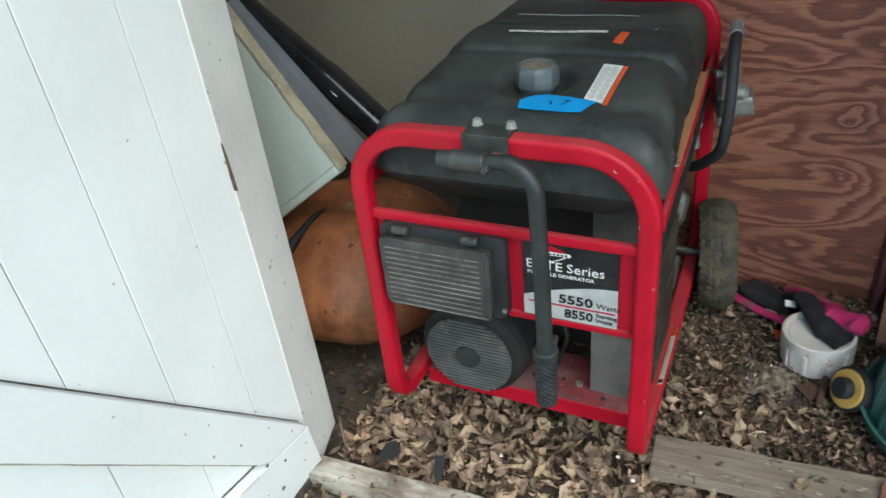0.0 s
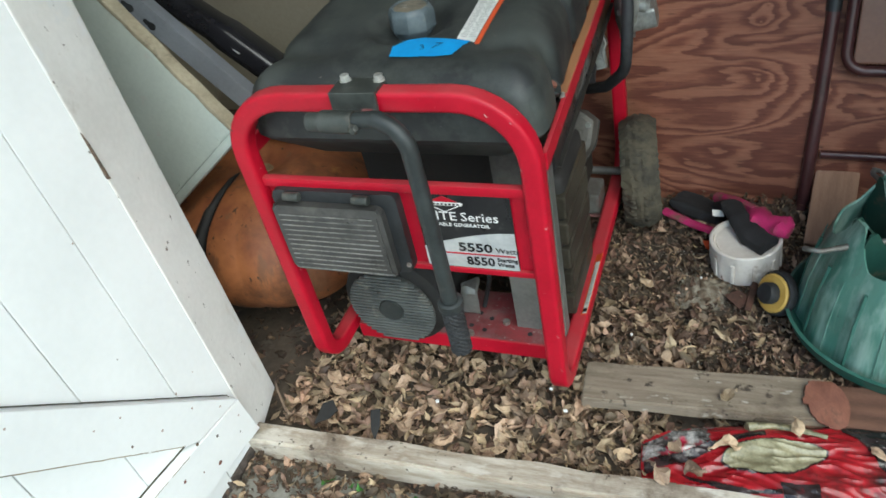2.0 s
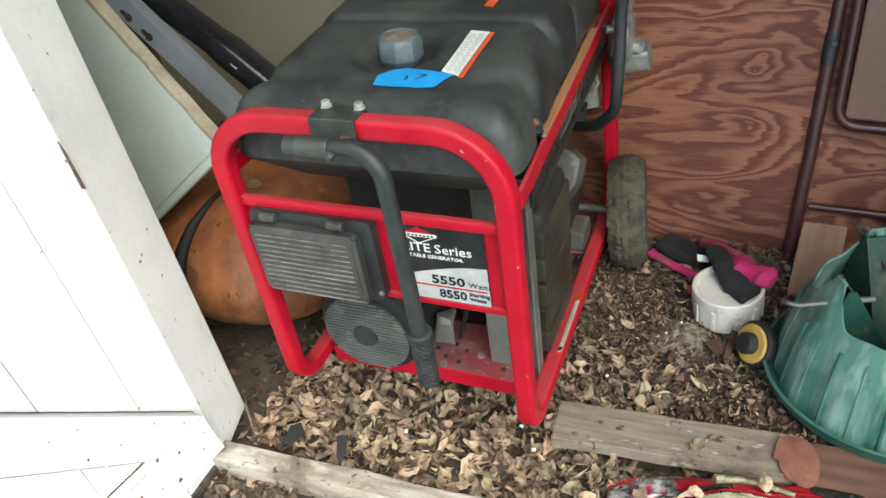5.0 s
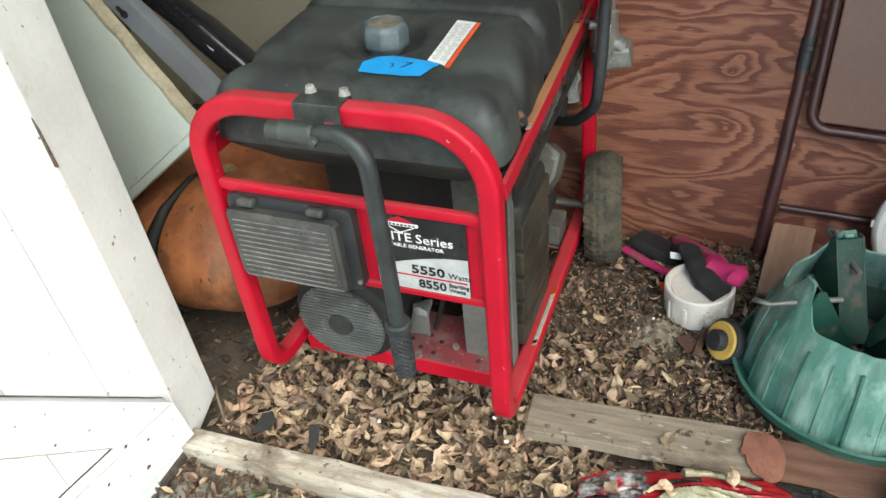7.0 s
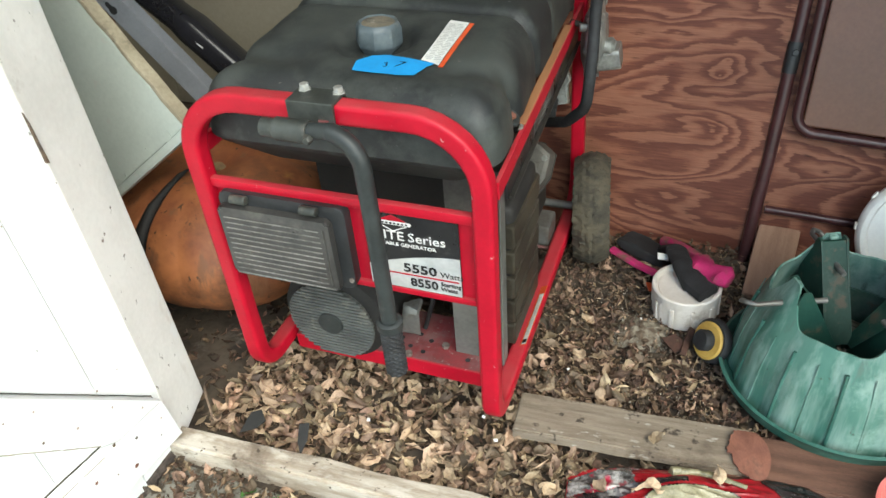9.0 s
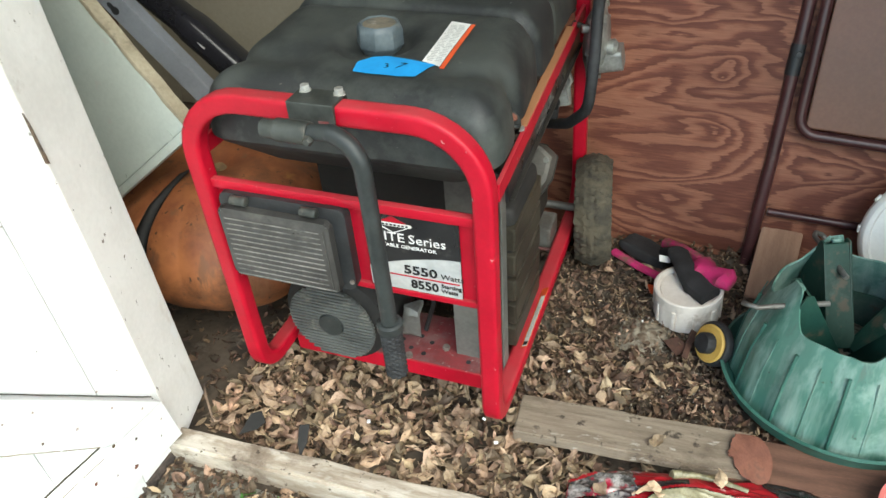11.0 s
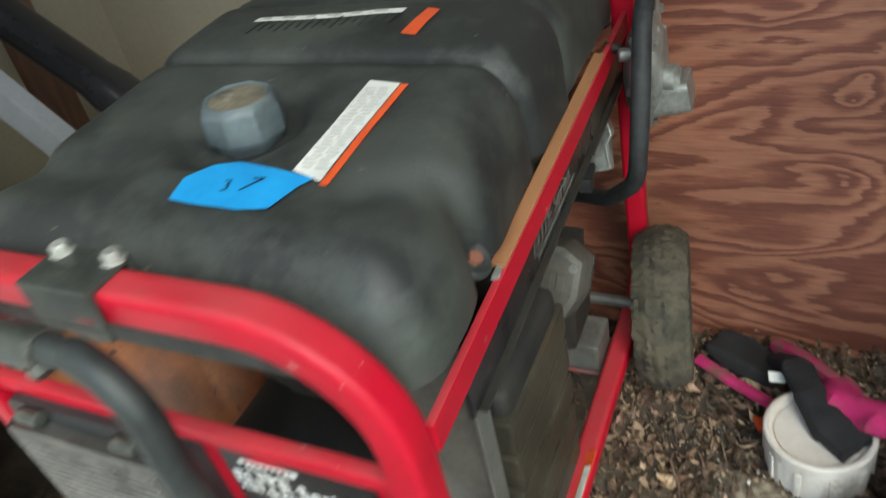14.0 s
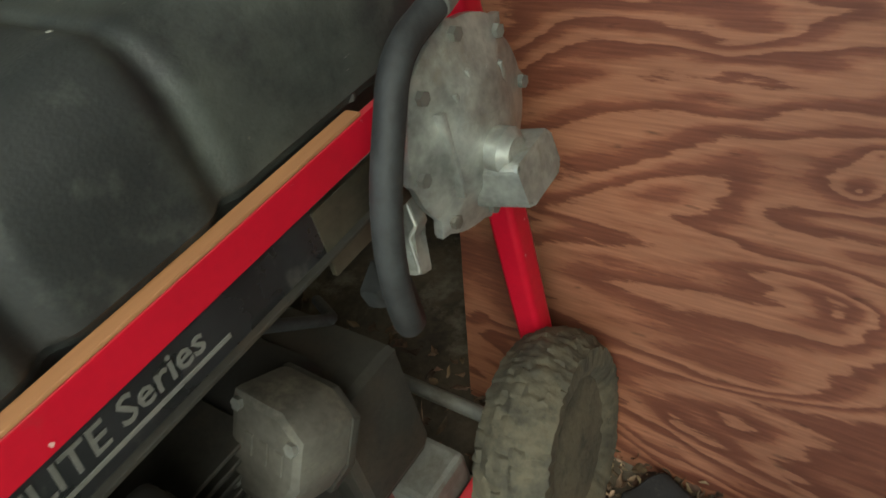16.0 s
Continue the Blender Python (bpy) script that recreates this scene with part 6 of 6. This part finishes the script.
rng = random.Random(11)
litter("decayed_leaves", 2600, DARK_LEAF, "dark decayed leaves and bark crumbs covering the dirt", (-0.6, 0.95, -0.06, 0.68), (0.01, 0.03), rng, 0.008, 22)
litter("dry_leaves", 2000, LEAF, "curled tan dry leaves under and before the generator", (-0.30, 0.36, -0.06, 0.27), (0.012, 0.043), rng, 0.024, 34, ((0.2, 0.6, 0.09, 0.17),))
litter("dry_leaves", 190, LEAF, "scattered dry leaves beside the generator", (0.2, 0.56, 0.16, 0.66), (0.02, 0.042), rng, 0.012, 32, ((0.31, 0.43, 0.34, 0.45),))
litter("leaf_fragments", 2400, LEAF, "broken leaf fragments trodden into the dirt", (0.15, 0.6, 0.15, 0.68), (0.005, 0.017), rng, 0.012, 30)
litter("dry_leaves", 300, LEAF, "dry leaves around the tree stand and boards", (-0.3, 0.9, -0.06, 0.6), (0.02, 0.04), rng, 0.010, 30)
litter("doorway_leaves", 420, LEAF, "dry leaves blown onto the concrete apron", (-0.3, 0.5, -0.36, -0.11), (0.016, 0.044), rng, 0.01, 26)
litter("leaf_fragments", 1100, DARK_LEAF, "dark crumbs and mould along the edge of the apron", (-0.3, 0.3, -0.26, -0.1), (0.004, 0.016), rng, 0.008, 26)
litter("decayed_leaves", 1500, DARK_LEAF, "brown crushed leaves beside the generator", (0.15, 0.62, 0.15, 0.68), (0.012, 0.03), rng, 0.012, 28)
litter("decayed_leaves", 320, DARK_LEAF, "dark leaf crumbs along the sill and apron", (-0.3, 0.5, -0.3, -0.1), (0.01, 0.028), rng, 0.01, 25)
litter("grit", 500, SAND, "pale spilled grit on the dirt", (0.32, 0.41, 0.345, 0.435), (0.002, 0.007), rng, 0.012, 30)
litter("grit", 900, SAND, "sparse pale grit among the leaves", (0.24, 0.5, 0.2, 0.5), (0.002, 0.006), rng, 0.012, 30)
litter("dry_stems", 420, LEAF, "thin dry stalks and shredded leaf strips in the litter", (-0.3, 0.6, -0.08, 0.6), (0.02, 0.055), rng, 0.026, 18, (), (0.04, 0.1))
litter("weeds", 12, GREEN_LEAF, "small green weed leaves by the sill", (-0.26, 0.05, -0.26, -0.14), (0.012, 0.024), rng, 0.014, 25)

shapes = []
for k in range(14):
    lv, lf = leaf_verts(rng.uniform(0.032, 0.05), rng.uniform(0.017, 0.03), rng.uniform(-1.2, 2.8), rng.gauss(0, 1.2), rng.uniform(-0.5, 1.2), 0.15)
    mesh = bpy.data.meshes.new("leaf")
    mesh.from_pydata(lv, [], lf)
    mesh.materials.append(LEAF_LOOSE)
    shapes.append(mesh)
top_leaves = thing("fallen_leaves", "loose pale curled leaves lying on the litter", "leaves")
for k in range(240):
    x, y = rng.uniform(-0.28, 0.42), rng.uniform(-0.05, 0.4)
    if 0.2 < x < 0.6 and 0.08 < y < 0.18 or (y > 0.16 and x < 0.2) or (y > 0.2 and k % 3) or (0.3 < x < 0.43 and y > 0.33):
        continue
    leaf = new("leaf", shapes[k % 14])
    leaf.parent = top_leaves
    leaf.matrix_basis = pose(x, y, ground_height(x, y) + 0.012 + rng.random() * 0.018, rng.gauss(0, 28), rng.gauss(0, 28), rng.uniform(0, 360))

for x, y, z, turn in ((0.425, 0.118, 0.03, 40), (0.43, 0.02, 0.04, 200), (0.52, 0.072, 0.042, 100), (0.62, 0.05, 0.04, 310), (0.36, 0.0, 0.036, 250), (0.39, -0.03, 0.036, 20), (0.345, -0.045, 0.036, 130)):
    leaf = new("leaf", shapes[int(turn) % 14])
    leaf.parent = top_leaves
    leaf.matrix_basis = pose(x, y, z, 6, -8, turn)


# ---- small litter ----
def build_grit_heap():
    bm = bmesh.new()
    rings = []
    for j in range(9):
        s = j / 8
        ring = []
        for k in range(48):
            a = 2 * math.pi * k / 48
            r = 0.052 * s * (1 + 0.45 * noise.noise(Vector((math.cos(a) * 1.8, math.sin(a) * 1.8, 5))) + 0.12 * noise.noise(Vector((math.cos(a) * 8, math.sin(a) * 8, 1))))
            x, y = 0.365 + r * math.cos(a), 0.385 + r * 0.85 * math.sin(a)
            ring.append(bm.verts.new((x, y, ground_height(x, y) + 0.019 * (1 - s ** 2) + 0.004 * noise.noise(Vector((x * 70, y * 70, 2))))))
        rings.append(ring)
    for lo, hi in zip(rings, rings[1:]):
        for k in range(48):
            bm.faces.new((lo[k], lo[(k + 1) % 48], hi[(k + 1) % 48], hi[k]))
    bmesh.ops.remove_doubles(bm, verts=bm.verts, dist=1e-6)
    tagged(part("grit_heap", bm, GRIT), "low spill of pale sandy grit on the dirt", "grit", kind="stuff")


build_grit_heap()


def chip(name, label, category, size, m, mat, seed):
    bm = bm_box(size, None, min(size) * 0.3)
    bmesh.ops.subdivide_edges(bm, edges=bm.edges[:], cuts=1, use_grid_fill=True)
    ob = part(name, fold(bm, min(size[:2]) * 0.18, 60, seed), mat)
    ob.matrix_world = m
    return tagged(ob, label, category)


for k, (x, y, s) in enumerate(((0.157, 0.085, 0.006), (0.19, 0.045, 0.007), (0.262, 0.232, 0.005), (0.36, 0.4, 0.005), (-0.02, 0.02, 0.008))):
    chip("white_chip", "tiny white paint chip on the leaves", "paint chip", (s, s * 0.7, 0.003), pose(x, y, 0.022, 10, 15, 30 * k), WHITE_PAINT, k)["group"] = "paint chips on the litter"
chip("torn_packet", "torn scrap of orange and white packet", "scrap", (0.028, 0.02, 0.004), pose(0.37, 0.49, 0.03, 8, 10, 25), ORANGE_LABEL, 3)
chip("bark_piece", "curled reddish strip of bark", "bark", (0.011, 0.07, 0.004), pose(0.447, 0.365, 0.020, 5, 28, -6), BARK, 8)
chip("bark_piece", "flat reddish brown flake of bark", "bark", (0.026, 0.036, 0.0025), pose(0.427, 0.36, 0.014, 8, -12, 38), BARK, 5)
for label, outline, m in (("dark pointed scrap of roofing felt on the sill", [(-0.02, 0.012), (-0.006, 0.026), (0.016, 0.022), (0.012, 0.004), (-0.008, -0.024)], pose(-0.19, -0.06, 0.034, 28, 8, -30)),
                          ("dark narrow scrap of roofing felt on the sill", [(-0.008, 0.022), (0.01, 0.024), (0.009, 0.0), (0.0, -0.026), (-0.009, -0.004)], pose(-0.095, -0.06, 0.036, 30, -6, 10))):
    scrap = part("tar_scrap", fold(bm_prism(outline, 0.002, None, 0.0005), 0.004, 40), DARK_ENGINE)
    scrap.matrix_world = m
    tagged(scrap, label, "scrap")
twig = part("twig", bm_sweep(rounded([(-0.33, 0.02, 0.02), (-0.3, -0.03, 0.06), (-0.285, -0.045, 0.03), (-0.27, -0.06, 0.01)], [0, 0.02, 0.02, 0], 5), 0.0022, 8), BARE_WOOD)
tagged(twig, "thin dry curled twig at the foot of the door", "twig")
